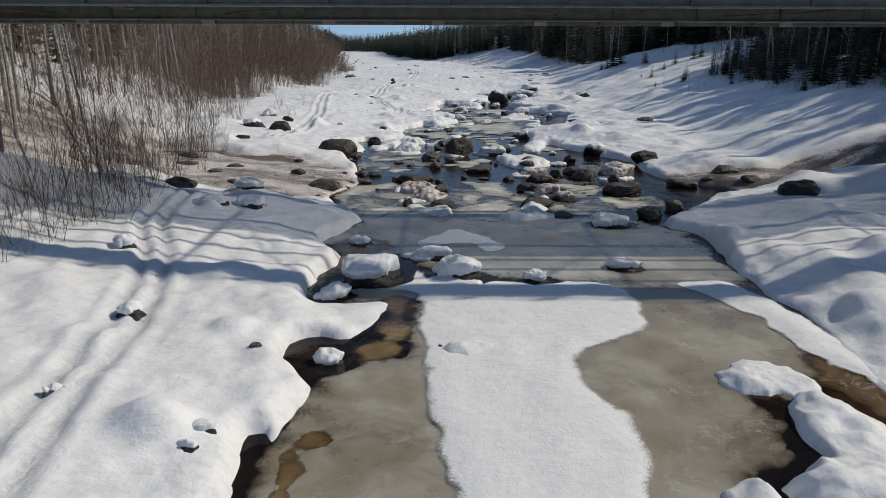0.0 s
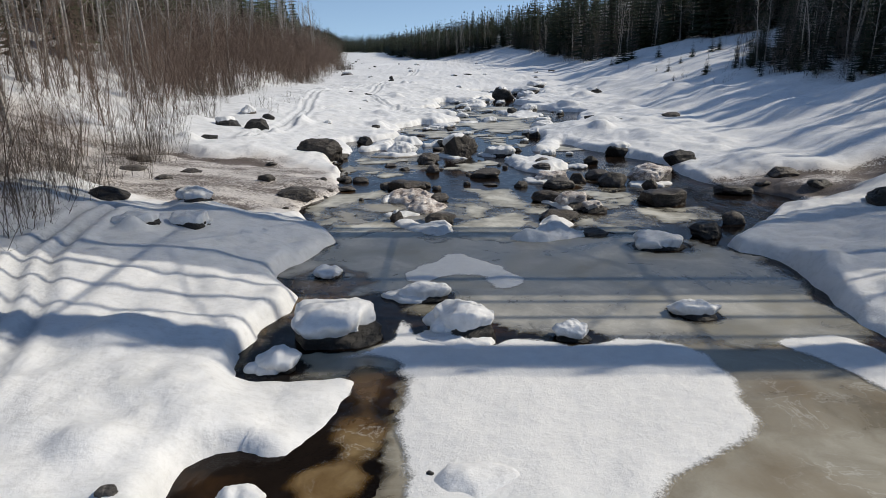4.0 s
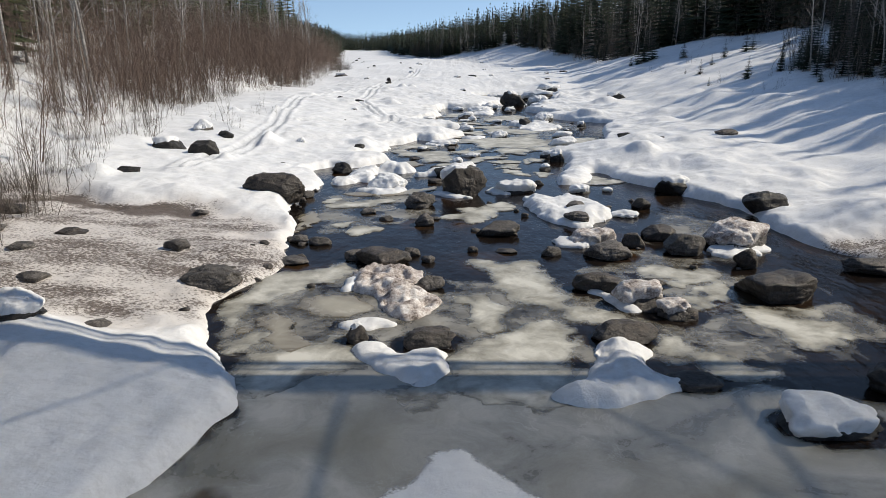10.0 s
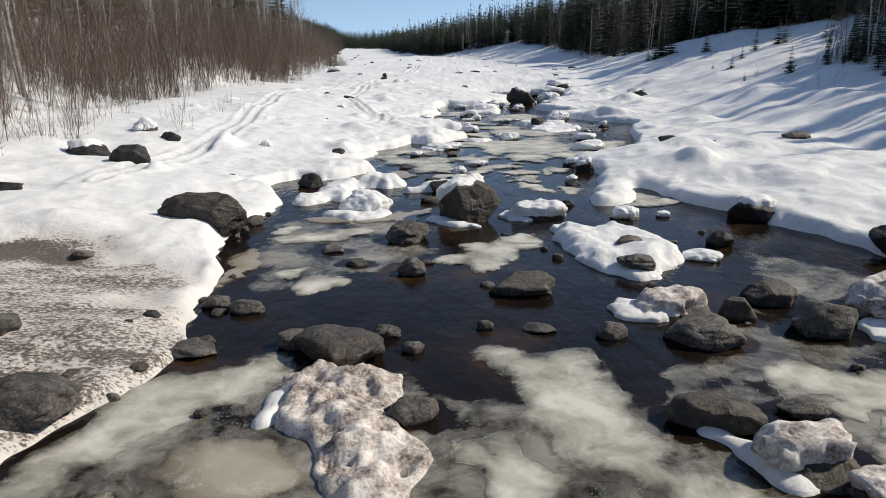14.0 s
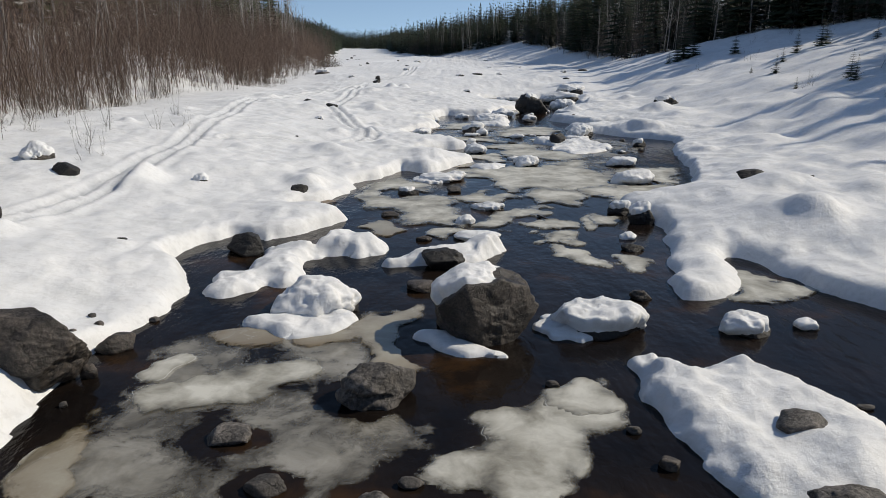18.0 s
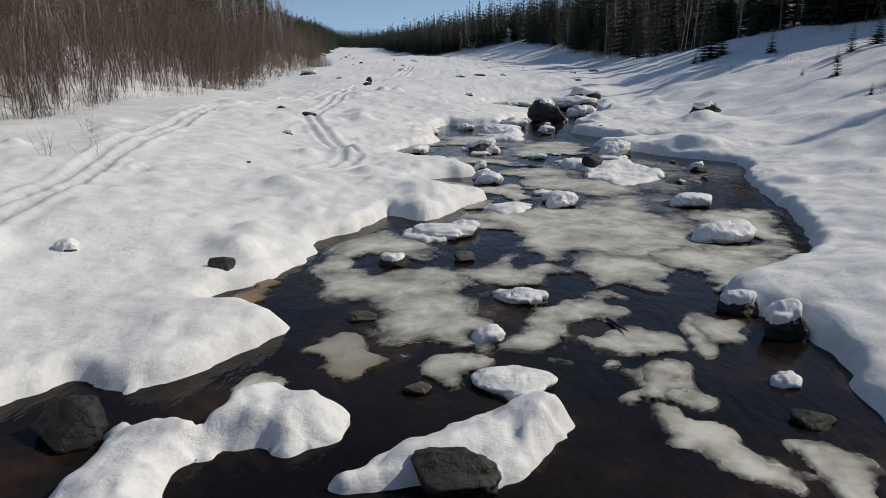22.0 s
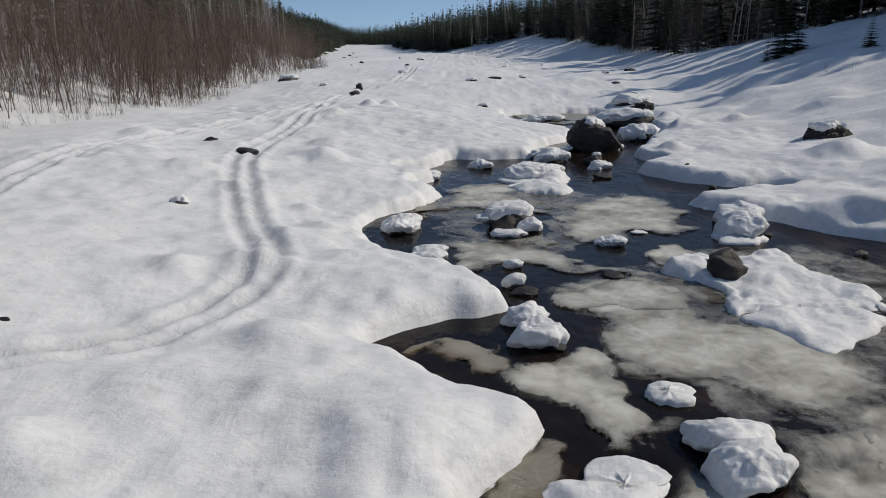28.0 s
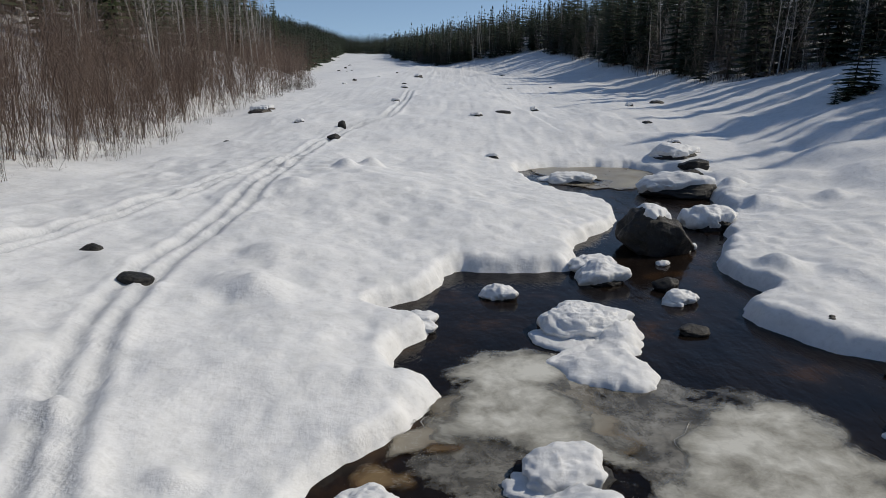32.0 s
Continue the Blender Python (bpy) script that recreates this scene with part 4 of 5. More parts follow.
spots = scatter(330, 4, 30, 320, lambda y, r: foot_l(y) - 11 - abs(r.gauss(0, 1)) * (12 + 0.1 * y), (0.5, 1.15), 1.1)
plant_set(SPRUCES, (TRUNK, PINE), spots, "spruce_tree", "green spruce behind the bare alders", "tree", "conifers on the slopes", ("trunk", "crown"), 30)
spots = scatter(800, 5, -20, 330, lambda y, r: edge_r(y) + 0.3 + 48 * r.random() ** 1.7, (0.35, 1.0), 1.1)
spots += scatter(240, 23, 22, 112, lambda y, r: edge_r(y) + 0.2 + 20 * r.random(), (0.6, 1.1), 1.0)
spots.sort(key=lambda p: p[0] ** 2 + (p[1] - 40) ** 2)
spots = [(x, y, z, s * min(1.0, 0.16 + (x - edge_r(y)) / 17) if y < 100 else s * (0.75 if y > 240 else 1.0), a, b) for x, y, z, s, a, b in spots]
plant_set(SPRUCES, (TRUNK, NEEDLES), spots, "spruce_tree", "tall dark green spruce at the forest edge", "tree", "conifers on the slopes", ("trunk", "crown"), 60)
spots = scatter(330, 6, 20, 300, lambda y, r: edge_r(y) + 0.5 + abs(r.gauss(0, 1)) * 7, (0.45, 0.95), 1.5)
plant_set(BIRCHES, (BIRCH, TWIG), spots, "birch_tree", "slender leafless birch before dark spruces", "tree", "birches on the slopes", ("trunk", "crown"), 40)
spots = scatter(520, 16, 100, 330, lambda y, r: edge_r(y) - 1.0 + abs(r.gauss(0, 1)) * 7, (0.6, 1.7), 1.1)
spots += scatter(230, 17, 36, 105, lambda y, r: edge_r(y) + abs(r.gauss(0, 1)) * 6, (0.4, 1.2), 1.0)
plant_set(LIGHT_ALDERS, (BARK,), spots, "alder_tree", "bare brown alder at the foot of the slope", "tree", "alders on the bank", ("stem",), 10)
spots = scatter(2200, 7, 230, 1050, lambda y, r: edge_r(y) + 1 + r.random() ** 1.5 * (90 + 0.2 * y), (0.5, 0.84), 0.8)
spots += scatter(1700, 8, 230, 1050, lambda y, r: foot_l(y) - 2 - r.random() ** 1.5 * (80 + 0.2 * y), (0.5, 0.85), 0.8)
plant_set(FAR_SPRUCES, (TRUNK, NEEDLES), spots, "valley_forest", "dense dark spruce forest on the valley sides", "forest", "", ("trunk", "crown"), 0)
spots = scatter(1500, 18, 240, 720, lambda y, r: edge_r(y) + 0.5 + r.random() ** 1.4 * 60, (0.4, 0.76), 1.0)
spots += scatter(1300, 19, 240, 720, lambda y, r: foot_l(y) - 1 - r.random() ** 1.4 * 60, (0.45, 0.8), 1.0)
spots += scatter(3600, 9, 620, 960, lambda y, r: r.uniform(-230, 60), (0.6, 1.0), 0.9)
plant_set(TINY_SPRUCES, (TRUNK, NEEDLES), spots, "far_forest", "distant dark spruce forest closing the valley", "forest", "", ("trunk", "crown"), 0)

# boulders, from the lower pool upstream
boulder(-3.57, 8.42, 0.43, 0.34, 0.17, 0.50, "b", 1.00)
boulder(-3.51, 8.86, 0.49, 0.30, 0.26, 0.84, "b", 1.00)
boulder(-6.06, 9.53, 0.43, 0.35, 0.15, 0.50, "g", 1.00)
boulder(-3.48, 11.71, 0.26, 0.21, 0.14, 0.40, "g", 0.90)
boulder(-2.13, 12.01, 0.68, 0.54, 0.37, 0.90, "b")
boulder(1.27, 12.32, 0.24, 0.34, 0.16, 0.00, "b", 0.03)
boulder(0.0, 12.62, 0.15, 0.15, 0.12, 0.00, "b", 0.03)
boulder(-6.40, 13.03, 0.66, 0.52, 0.32, 0.84, "b", 1.00)
boulder(-2.53, 15.67, 0.81, 0.64, 0.50, 0.95, "b")
boulder(2.59, 16.81, 0.87, 0.70, 0.34, 0.66, "b")
boulder(-1.85, 16.95, 2.0, 1.5, 0.85, 0.74, "b")
boulder(0.55, 17.1, 1.6, 1.25, 0.70, 0.72, "b")
boulder(-8.29, 17.05, 0.72, 0.58, 0.42, 0.84, "b", 0.90)
boulder(5.19, 17.96, 1.05, 0.83, 0.38, 0.78, "b")
boulder(-0.23, 19.04, 1.15, 0.92, 0.46, 0.90, "b")
boulder(-2.51, 20.48, 0.76, 0.61, 0.29, 0.90, "b")
boulder(-7.72, 22.37, 1.25, 0.93, 0.42, 0.84, "b", 0.50)
boulder(-6.46, 22.77, 1.22, 0.98, 0.60, 0.84, "b", 0.45)
boulder(6.01, 22.83, 1.71, 1.2, 0.44, 0.70, "b")
boulder(7.67, 23.98, 1.11, 0.89, 0.52, 0.00, "b")
boulder(4.44, 24.16, 0.93, 0.74, 0.21, 0.00, "d")
boulder(-7.25, 25.17, 1.31, 1.05, 0.42, 0.84, "b", 0.50)
boulder(-9.93, 25.39, 1.31, 1.05, 0.46, 0.00, "b", 0.75)
boulder(9.00, 25.46, 0.77, 0.62, 0.44, 0.10, "d", 0.05)
boulder(-6.20, 25.80, 0.64, 0.51, 0.17, 0.00, "g", 0.35)
boulder(-1.28, 25.83, 0.50, 0.40, 0.45, 0.20, "d")
boulder(0.05, 25.75, 1.05, 0.8, 0.36, 0.0, "d")
boulder(3.74, 26.00, 1.29, 1.04, 0.40, 0.10, "d")
boulder(4.62, 27.75, 1.25, 1.1, 0.66, 0.72, "d", gritty=True)
boulder(-8.66, 28.09, 0.70, 0.56, 0.32, 0.00, "g", 0.30)
boulder(7.90, 28.36, 1.74, 1.40, 0.70, 0.05, "d")
boulder(-4.95, 28.80, 1.50, 1.20, 0.52, 0.05, "g", 0.20)
boulder(0.01, 28.88, 0.69, 0.56, 0.32, 0.05, "g")
boulder(3.95, 28.75, 1.35, 0.9, 0.52, 0.10, "d")
boulder(5.15, 27.1, 1.0, 0.8, 0.45, 0.55, "d", gritty=True)
boulder(5.1, 28.97, 0.75, 0.4, 0.22, 0.0, "g")
boulder(-10.17, 30.10, 0.76, 0.61, 0.18, 0.10, "g", 0.30)
boulder(13.55, 25.2, 1.75, 1.2, 0.80, 0.10, "b", 0.50)
boulder(13.4, 31.6, 1.3, 0.9, 0.60, 0.0, "d", 0.40)
boulder(13.6, 29.2, 1.0, 0.7, 0.40, 0.0, "g", 0.40)
boulder(12.2, 30.6, 0.7, 0.5, 0.28, 0.0, "d", 0.30)
boulder(10.94, 30.13, 1.49, 1.19, 0.40, 0.05, "d", 0.10)
boulder(7.94, 30.40, 0.67, 0.54, 0.66, 0.10, "d")
boulder(-1.14, 30.67, 1.63, 1.30, 0.57, 0.05, "d")
boulder(-6.49, 30.77, 0.76, 0.61, 0.38, 0.02, "g", 0.30)
boulder(-3.56, 30.79, 0.87, 0.69, 0.22, 0.05, "g")
boulder(-0.09, 30.83, 0.39, 0.31, 0.20, 0.00, "g")
boulder(-2.01, 31.03, 0.61, 0.48, 0.35, 0.05, "g")
boulder(-11.86, 31.20, 1.19, 0.95, 0.29, 0.10, "g", 0.40)
boulder(4.67, 31.31, 1.25, 1.00, 0.53, 0.02, "g")
boulder(-0.54, 31.41, 0.47, 0.38, 0.32, 0.05, "g")
boulder(3.21, 31.48, 0.59, 0.47, 0.31, 0.00, "g")
boulder(-9.74, 31.61, 0.98, 0.78, 0.27, 0.10, "d", 0.40)
boulder(6.82, 31.71, 1.24, 0.99, 0.71, 0.03, "g")
boulder(2.01, 31.74, 0.66, 0.53, 0.12, 0.00, "g")
boulder(5.57, 32.21, 0.68, 0.54, 0.59, 0.05, "d")
boulder(8.53, 32.33, 2.1, 1.6, 0.85, 0.80, "g", gritty=True)
boulder(-3.19, 32.54, 0.66, 0.53, 0.26, 0.00, "g")
boulder(-3.83, 32.79, 0.62, 0.49, 0.28, 0.05, "g")
boulder(4.55, 32.7, 1.55, 1.0, 0.40, 0.80, "g", gritty=True)
boulder(6.52, 33.14, 1.07, 0.86, 0.58, 0.05, "d")
boulder(-12.47, 33.27, 1.14, 0.91, 0.38, 0.10, "d", 0.50)
boulder(1.98, 33.65, 1.43, 1.14, 0.47, 0.02, "g")
boulder(-0.27, 34.71, 0.71, 0.57, 0.44, 0.02, "g")
boulder(-7.29, 34.73, 0.54, 0.43, 0.22, 0.00, "g", 0.40)
boulder(4.49, 34.79, 0.86, 0.69, 0.33, 0.03, "g", 0.25)
boulder(-1.56, 35.35, 0.49, 0.39, 0.19, 0.00, "g")
boulder(6.29, 35.83, 0.93, 0.75, 0.26, 0.90, "b")
boulder(10.91, 36.06, 1.66, 1.33, 0.90, 0.00, "b", 0.10)
boulder(4.70, 36.29, 0.70, 0.56, 0.22, 0.03, "g", 0.30)
boulder(-2.28, 36.31, 0.61, 0.48, 0.21, 0.00, "g")
boulder(7.03, 36.91, 0.77, 0.62, 0.54, 0.02, "b")
boulder(-0.59, 37.39, 1.16, 0.93, 0.70, 0.06, "g")
boulder(-5.62, 37.60, 2.5, 1.2, 0.98, 0.00, "d", 0.15)
boulder(-4.80, 37.88, 0.28, 0.22, 0.28, 0.10, "d")
boulder(-11.26, 38.58, 0.93, 0.74, 0.31, 0.05, "b", 0.70)
boulder(-4.82, 38.88, 0.69, 0.55, 0.32, 0.10, "d")
boulder(9.17, 39.57, 1.7, 1.3, 0.95, 0.50, "b")
boulder(0.91, 39.61, 2.15, 1.66, 1.40, 0.30, "d")
boulder(5.51, 39.72, 0.96, 0.77, 0.41, 0.85, "b")
boulder(3.03, 39.81, 1.63, 1.31, 0.70, 0.88, "b")
boulder(6.66, 39.87, 0.45, 0.36, 0.23, 0.85, "b")
boulder(-1.99, 40.66, 1.68, 1.34, 0.82, 0.96, "b")
boulder(4.13, 41.27, 0.42, 0.34, 0.25, 0.05, "d")
boulder(1.42, 41.46, 1.25, 1.00, 0.53, 0.30, "d")
boulder(-0.04, 41.78, 0.76, 0.61, 0.25, 0.05, "d")
boulder(-6.74, 43.23, 0.24, 0.19, 0.11, 0.10, "b", 0.70)
boulder(0.35, 43.25, 1.15, 0.75, 0.55, 0.0, "b")
boulder(-10.32, 43.83, 1.52, 1.22, 0.92, 0.05, "b", 1.10)
boulder(-4.24, 44.23, 1.11, 0.89, 0.58, 0.25, "b", 0.10)
boulder(4.86, 44.60, 0.57, 0.46, 0.21, 0.10, "b")
boulder(-12.25, 44.85, 1.58, 1.26, 0.83, 0.50, "b", 1.20)
boulder(-0.16, 45.36, 0.46, 0.37, 0.17, 0.05, "d")
boulder(1.20, 45.49, 1.25, 1.00, 0.24, 0.95, "d")
boulder(5.01, 45.65, 0.42, 0.34, 0.22, 0.90, "b")
boulder(0.91, 47.10, 0.52, 0.41, 0.27, 0.97, "d")
boulder(5.85, 47.41, 0.96, 0.77, 0.70, 0.55, "b")
boulder(-1.24, 47.93, 0.54, 0.43, 0.17, 0.05, "d")
boulder(5.53, 48.39, 0.95, 0.76, 0.46, 0.45, "b")
boulder(-10.88, 48.75, 0.85, 0.68, 0.57, 0.05, "b", 1.40)
boulder(14.54, 48.77, 1.21, 0.97, 0.44, 0.40, "d", 0.60)
boulder(1.71, 48.89, 0.89, 0.71, 0.27, 0.97, "d")
boulder(9.79, 49.43, 1.17, 0.93, 0.45, 0.15, "b", 0.55)
boulder(-4.22, 49.65, 0.55, 0.5, 0.32, 0.0, "b", 0.30)
boulder(-7.30, 49.85, 0.51, 0.41, 0.39, 0.90, "d", 0.95)
boulder(11.62, 49.85, 0.43, 0.34, 0.22, 0.10, "b", 0.70)
boulder(-12.51, 50.12, 1.19, 0.95, 0.64, 0.90, "d", 1.50)
boulder(-0.91, 51.05, 0.83, 0.66, 0.31, 0.30, "b")
boulder(0.64, 51.35, 0.58, 0.47, 0.26, 0.02, "g")
boulder(7.16, 53.19, 1.64, 1.31, 0.59, 0.95, "b")
boulder(0.18, 53.53, 1.62, 1.29, 0.34, 0.95, "b")
boulder(0.63, 53.89, 1.00, 0.80, 0.38, 0.93, "b")
boulder(3.74, 56.74, 1.04, 0.83, 0.70, 0.95, "b")
boulder(2.31, 56.75, 1.10, 0.88, 0.15, 0.97, "b")
boulder(7.68, 57.09, 1.34, 1.07, 0.44, 0.85, "b")
boulder(3.68, 57.39, 1.07, 0.86, 0.46, 0.95, "b")
boulder(3.43, 58.73, 0.68, 0.54, 0.13, 0.97, "d")
boulder(-6.38, 59.42, 0.17, 0.13, 0.11, 0.10, "b", 0.80)
boulder(1.75, 60.35, 1.05, 0.84, 0.58, 0.95, "b")
boulder(8.60, 60.67, 0.73, 0.58, 0.18, 0.20, "b")
boulder(1.70, 61.21, 0.97, 0.77, 0.44, 0.93, "b")
boulder(1.75, 62.68, 0.63, 0.50, 0.17, 0.05, "b")
boulder(1.60, 63.03, 0.50, 0.40, 0.50, 0.90, "b")
boulder(10.03, 63.03, 0.80, 0.64, 0.49, 0.50, "b")
boulder(5.97, 63.38, 0.83, 0.66, 0.75, 0.03, "b")
boulder(3.61, 63.68, 0.62, 0.49, 0.16, 0.05, "b")
boulder(6.14, 63.98, 0.97, 0.78, 0.71, 0.02, "b")
boulder(1.67, 64.36, 0.45, 0.36, 0.28, 0.90, "b")
boulder(-0.23, 64.84, 0.94, 0.75, 0.33, 0.95, "b")
boulder(-0.20, 65.45, 0.95, 0.76, 0.25, 0.97, "d")
boulder(4.17, 66.09, 0.88, 0.70, 0.34, 0.97, "d")
boulder(7.72, 66.76, 1.40, 1.12, 0.93, 0.97, "b")
boulder(1.75, 66.95, 1.0, 0.6, 0.22, 0.95, "b")
boulder(5.12, 67.12, 0.49, 0.40, 0.10, 0.97, "d")
boulder(-6.76, 67.16, 0.58, 0.46, 0.29, 0.80, "d", 0.90)
boulder(2.35, 67.27, 0.67, 0.54, 0.57, 0.93, "b")
boulder(-1.03, 67.41, 1.27, 1.02, 0.55, 0.93, "b")
boulder(1.89, 67.74, 1.55, 1.2, 0.80, 0.55, "d")
boulder(8.15, 68.04, 1.60, 1.28, 0.85, 0.85, "b")
boulder(-0.99, 68.08, 1.24, 1.00, 0.43, 0.90, "b")
boulder(2.00, 68.94, 1.63, 1.30, 0.58, 0.90, "b")
boulder(-0.61, 74.59, 0.92, 0.74, 0.35, 0.95, "b")
boulder(5.76, 74.75, 0.80, 0.64, 0.25, 0.02, "b")
boulder(3.28, 74.85, 2.40, 1.68, 0.84, 0.95, "b")
boulder(-0.57, 75.13, 0.84, 0.67, 0.38, 0.93, "b")
boulder(-7.44, 75.26, 0.88, 0.70, 0.38, 0.05, "b", 1.20)
boulder(6.15, 76.79, 0.86, 0.69, 0.42, 0.95, "b")
boulder(1.42, 76.94, 1.02, 0.82, 0.43, 0.95, "b")
boulder(-9.42, 77.12, 0.61, 0.48, 0.34, 0.30, "b", 1.20)
boulder(5.99, 77.75, 0.80, 0.64, 0.43, 0.02, "b")
boulder(4.39, 78.32, 1.50, 1.20, 0.79, 0.95, "b")
boulder(4.39, 79.27, 1.49, 1.19, 0.71, 0.95, "b")
boulder(16.35, 79.46, 2.33, 1.63, 0.90, 0.60, "b", 0.90)
boulder(6.60, 79.98, 0.46, 0.37, 0.21, 0.90, "b")
boulder(6.81, 81.66, 2.7, 1.83, 2.0, 0.42, "b")
boulder(7.85, 81.74, 0.83, 0.67, 0.34, 0.95, "b")
boulder(9.79, 84.77, 2.10, 1.68, 1.21, 0.93, "b")
boulder(10.37, 90.77, 3.58, 2.51, 1.34, 0.90, "b", 0.20)
boulder(11.45, 91.40, 1.84, 1.47, 0.87, 0.80, "b", 0.20)
boulder(14.16, 92.17, 3.66, 2.56, 0.77, 0.97, "b")
boulder(11.98, 93.36, 1.32, 1.06, 0.77, 0.40, "b", 0.10)
boulder(6.27, 94.11, 2.58, 1.81, 0.63, 0.97, "b")
boulder(12.46, 94.92, 1.64, 1.31, 0.74, 0.20, "b", 0.10)
boulder(12.77, 98.56, 3.44, 2.41, 1.30, 0.95, "b", 0.10)
boulder(-7.23, 105.18, 0.72, 0.58, 0.69, 0.05, "b", 1.00)
boulder(-10.25, 105.97, 0.95, 0.76, 0.35, 0.60, "d", 0.60)
boulder(-14.38, 111.46, 2.23, 1.56, 0.74, 0.70, "d", 1.20)
boulder(4.01, 114.20, 1.33, 1.07, 0.31, 0.30, "b", 0.10)
boulder(-14.89, 114.64, 1.83, 1.46, 0.69, 0.80, "d", 1.20)
boulder(-7.25, 199.76, 2.26, 1.58, 1.74, 0.60, "b", 0.60)

# ice and snow on the water, from the lower pool upstream
sheet("film", 0, [(-4.2, 25.5), (-1.5, 24.6), (2.5, 24.4), (6.0, 24.6), (8.5, 25.0), (9.6, 27.5), (8.5, 30.0), (5.0, 30.2), (1.5, 29.6), (-1.5, 30.6), (-3.6, 29.6), (-4.3, 27.5)])
sheet("film", 0, [(3.5, 29.5), (7.0, 30.0), (9.8, 31.5), (9.5, 35.0), (7.5, 36.5), (6.2, 34.0), (4.5, 32.0)])
sheet("film", 0, [(-4.0, 33.5), (-2.0, 34.0), (0.5, 36.0), (-0.5, 39.0), (-2.5, 40.5), (-4.5, 38.5)])
sheet("film", 0, [(2.5, 53.5), (5.0, 52.6), (7.5, 54.5), (8.5, 58.0), (6.0, 60.0), (2.5, 58.0), (1.5, 56.0)])
sheet("film", 0, [(3.0, 58.5), (7.0, 58.0), (10.0, 60.5), (10.5, 64.5), (8.0, 66.5), (5.0, 65.5), (2.5, 63.0)])
sheet("film", 0, [(0.5, 64.0), (3.5, 65.5), (6.5, 68.0), (6.0, 72.0), (3.0, 72.5), (0.5, 71.5), (-0.8, 68.5)])
sheet("tan", 0, [(-2.6, 3.0), (-2.7, 8.3), (-2.4, 9.2), (-2.45, 10.0), (-2.0, 11.3), (-1.5, 12.0), (-0.9, 12.6), (-0.6, 15.6), (2.4, 16.9), (6.0, 17.0), (7.7, 16.2), (8.0, 13.5), (7.9, 10.6), (7.2, 11.2), (6.4, 10.6),
                 (5.6, 10.6), (5.1, 9.0), (4.7, 8.0), (4.6, 3.0)])
sheet("snow", 0.07, [(0.1, 4.0), (-0.15, 7.82), (-0.3, 8.92), (-0.57, 10.67), (-0.76, 13.1), (-0.78, 15.2), (-1.25, 15.7), (-2.2, 15.55), (-1.9, 16.1), (-1.2, 16.9), (-1.0, 17.6), (-0.7, 18.2),
                     (0.0, 17.5), (0.9, 17.5), (1.88, 17.1), (3.3, 17.15), (4.85, 16.6), (5.05, 15.12), (4.98, 13.74), (3.99, 12.84), (3.1, 12.04), (3.05, 10.89), (3.47, 9.92), (3.52, 8.94), (3.24, 7.83), (2.8, 4.0)])
sheet("greyice", 0, [(-2.85, 15.37), (-2.71, 16.95), (-2.36, 17.55), (-1.05, 17.54), (-0.3, 16.62), (-0.54, 15.72), (-1.55, 14.97)])
sheet("snow", 0.08, [(6.0, 16.75), (7.75, 16.9), (8.5, 14.4), (8.6, 13.15), (8.4, 10.8), (7.58, 11.35), (7.14, 12.58), (7.0, 14.08), (6.5, 15.5)])
sheet("amber", 0, [(-3.3, 15.16), (-3.45, 16.09), (-3.24, 17.8), (-2.96, 19.22), (-2.19, 19.22), (-2.44, 17.8), (-2.95, 16.09)])
sheet("amber", 0, [(-1.75, 11.7), (-1.62, 12.7), (-1.3, 13.6), (-1.2, 15.3), (-0.72, 15.5), (-0.68, 13.0), (-1.2, 12.0)])
sheet("amber", 0, [(-2.35, 8.5), (-2.2, 9.1), (-1.75, 9.2), (-1.9, 8.3), (-2.2, 7.6)])
sheet("amber", 0, [(6.92, 11.0), (7.3, 12.4), (7.9, 11.6), (8.0, 10.4), (7.6, 9.0), (7.25, 9.8)])
sheet("slab", 0.2, [(0.05, 12.55), (0.3, 12.85), (0.8, 12.85), (1.2, 12.6), (1.22, 12.3), (0.8, 12.1), (0.3, 12.2)])
sheet("slab", 0.2, [(5.25, 11.5), (6.13, 12.05), (6.7, 11.8), (6.92, 11.0), (6.65, 10.65), (5.76, 10.62), (5.19, 10.9)])
sheet("slab", 0.4, [(6.1, 10.4), (6.55, 10.6), (7.2, 9.67), (7.4, 8.6), (6.8, 7.0), (5.6, 6.6), (4.7, 7.2), (4.75, 8.0), (5.32, 8.45), (5.75, 8.62), (5.62, 9.1), (5.8, 9.75)])
sheet("snow", 0.2, [(3.9, 7.3), (4.0, 7.9), (4.25, 8.2), (4.6, 8.0), (4.5, 7.3)])
sheet("greyice", 0, [(-2.6, 18.6), (-3.2, 19.4), (-3.6, 20.6), (-3.2, 22.2), (-2.9, 23.6), (-3.2, 24.8), (-1.0, 25.0), (1.0, 24.6), (3.0, 24.6), (5.5, 24.2), (7.3, 23.4), (8.2, 21.8), (8.3, 19.0), (8.0, 16.9),
                     (6.4, 16.4), (3.0, 16.5), (1.4, 17.0), (0.2, 17.2), (-0.6, 18.3), (-1.4, 18.8)])
sheet("amber", 0, [(-3.3, 19.3), (-3.4, 20.6), (-2.5, 21.5), (-1.6, 20.8), (-1.4, 19.4), (-2.2, 18.4)])
sheet("snow", 0.06, [(-0.95, 20.56), (-0.49, 21.35), (0.41, 22.41), (1.25, 21.84), (1.87, 20.84), (2.27, 20.1), (1.79, 19.32), (1.19, 19.45), (0.92, 20.11), (0.33, 20.12), (0.06, 19.66), (-0.68, 19.78)])
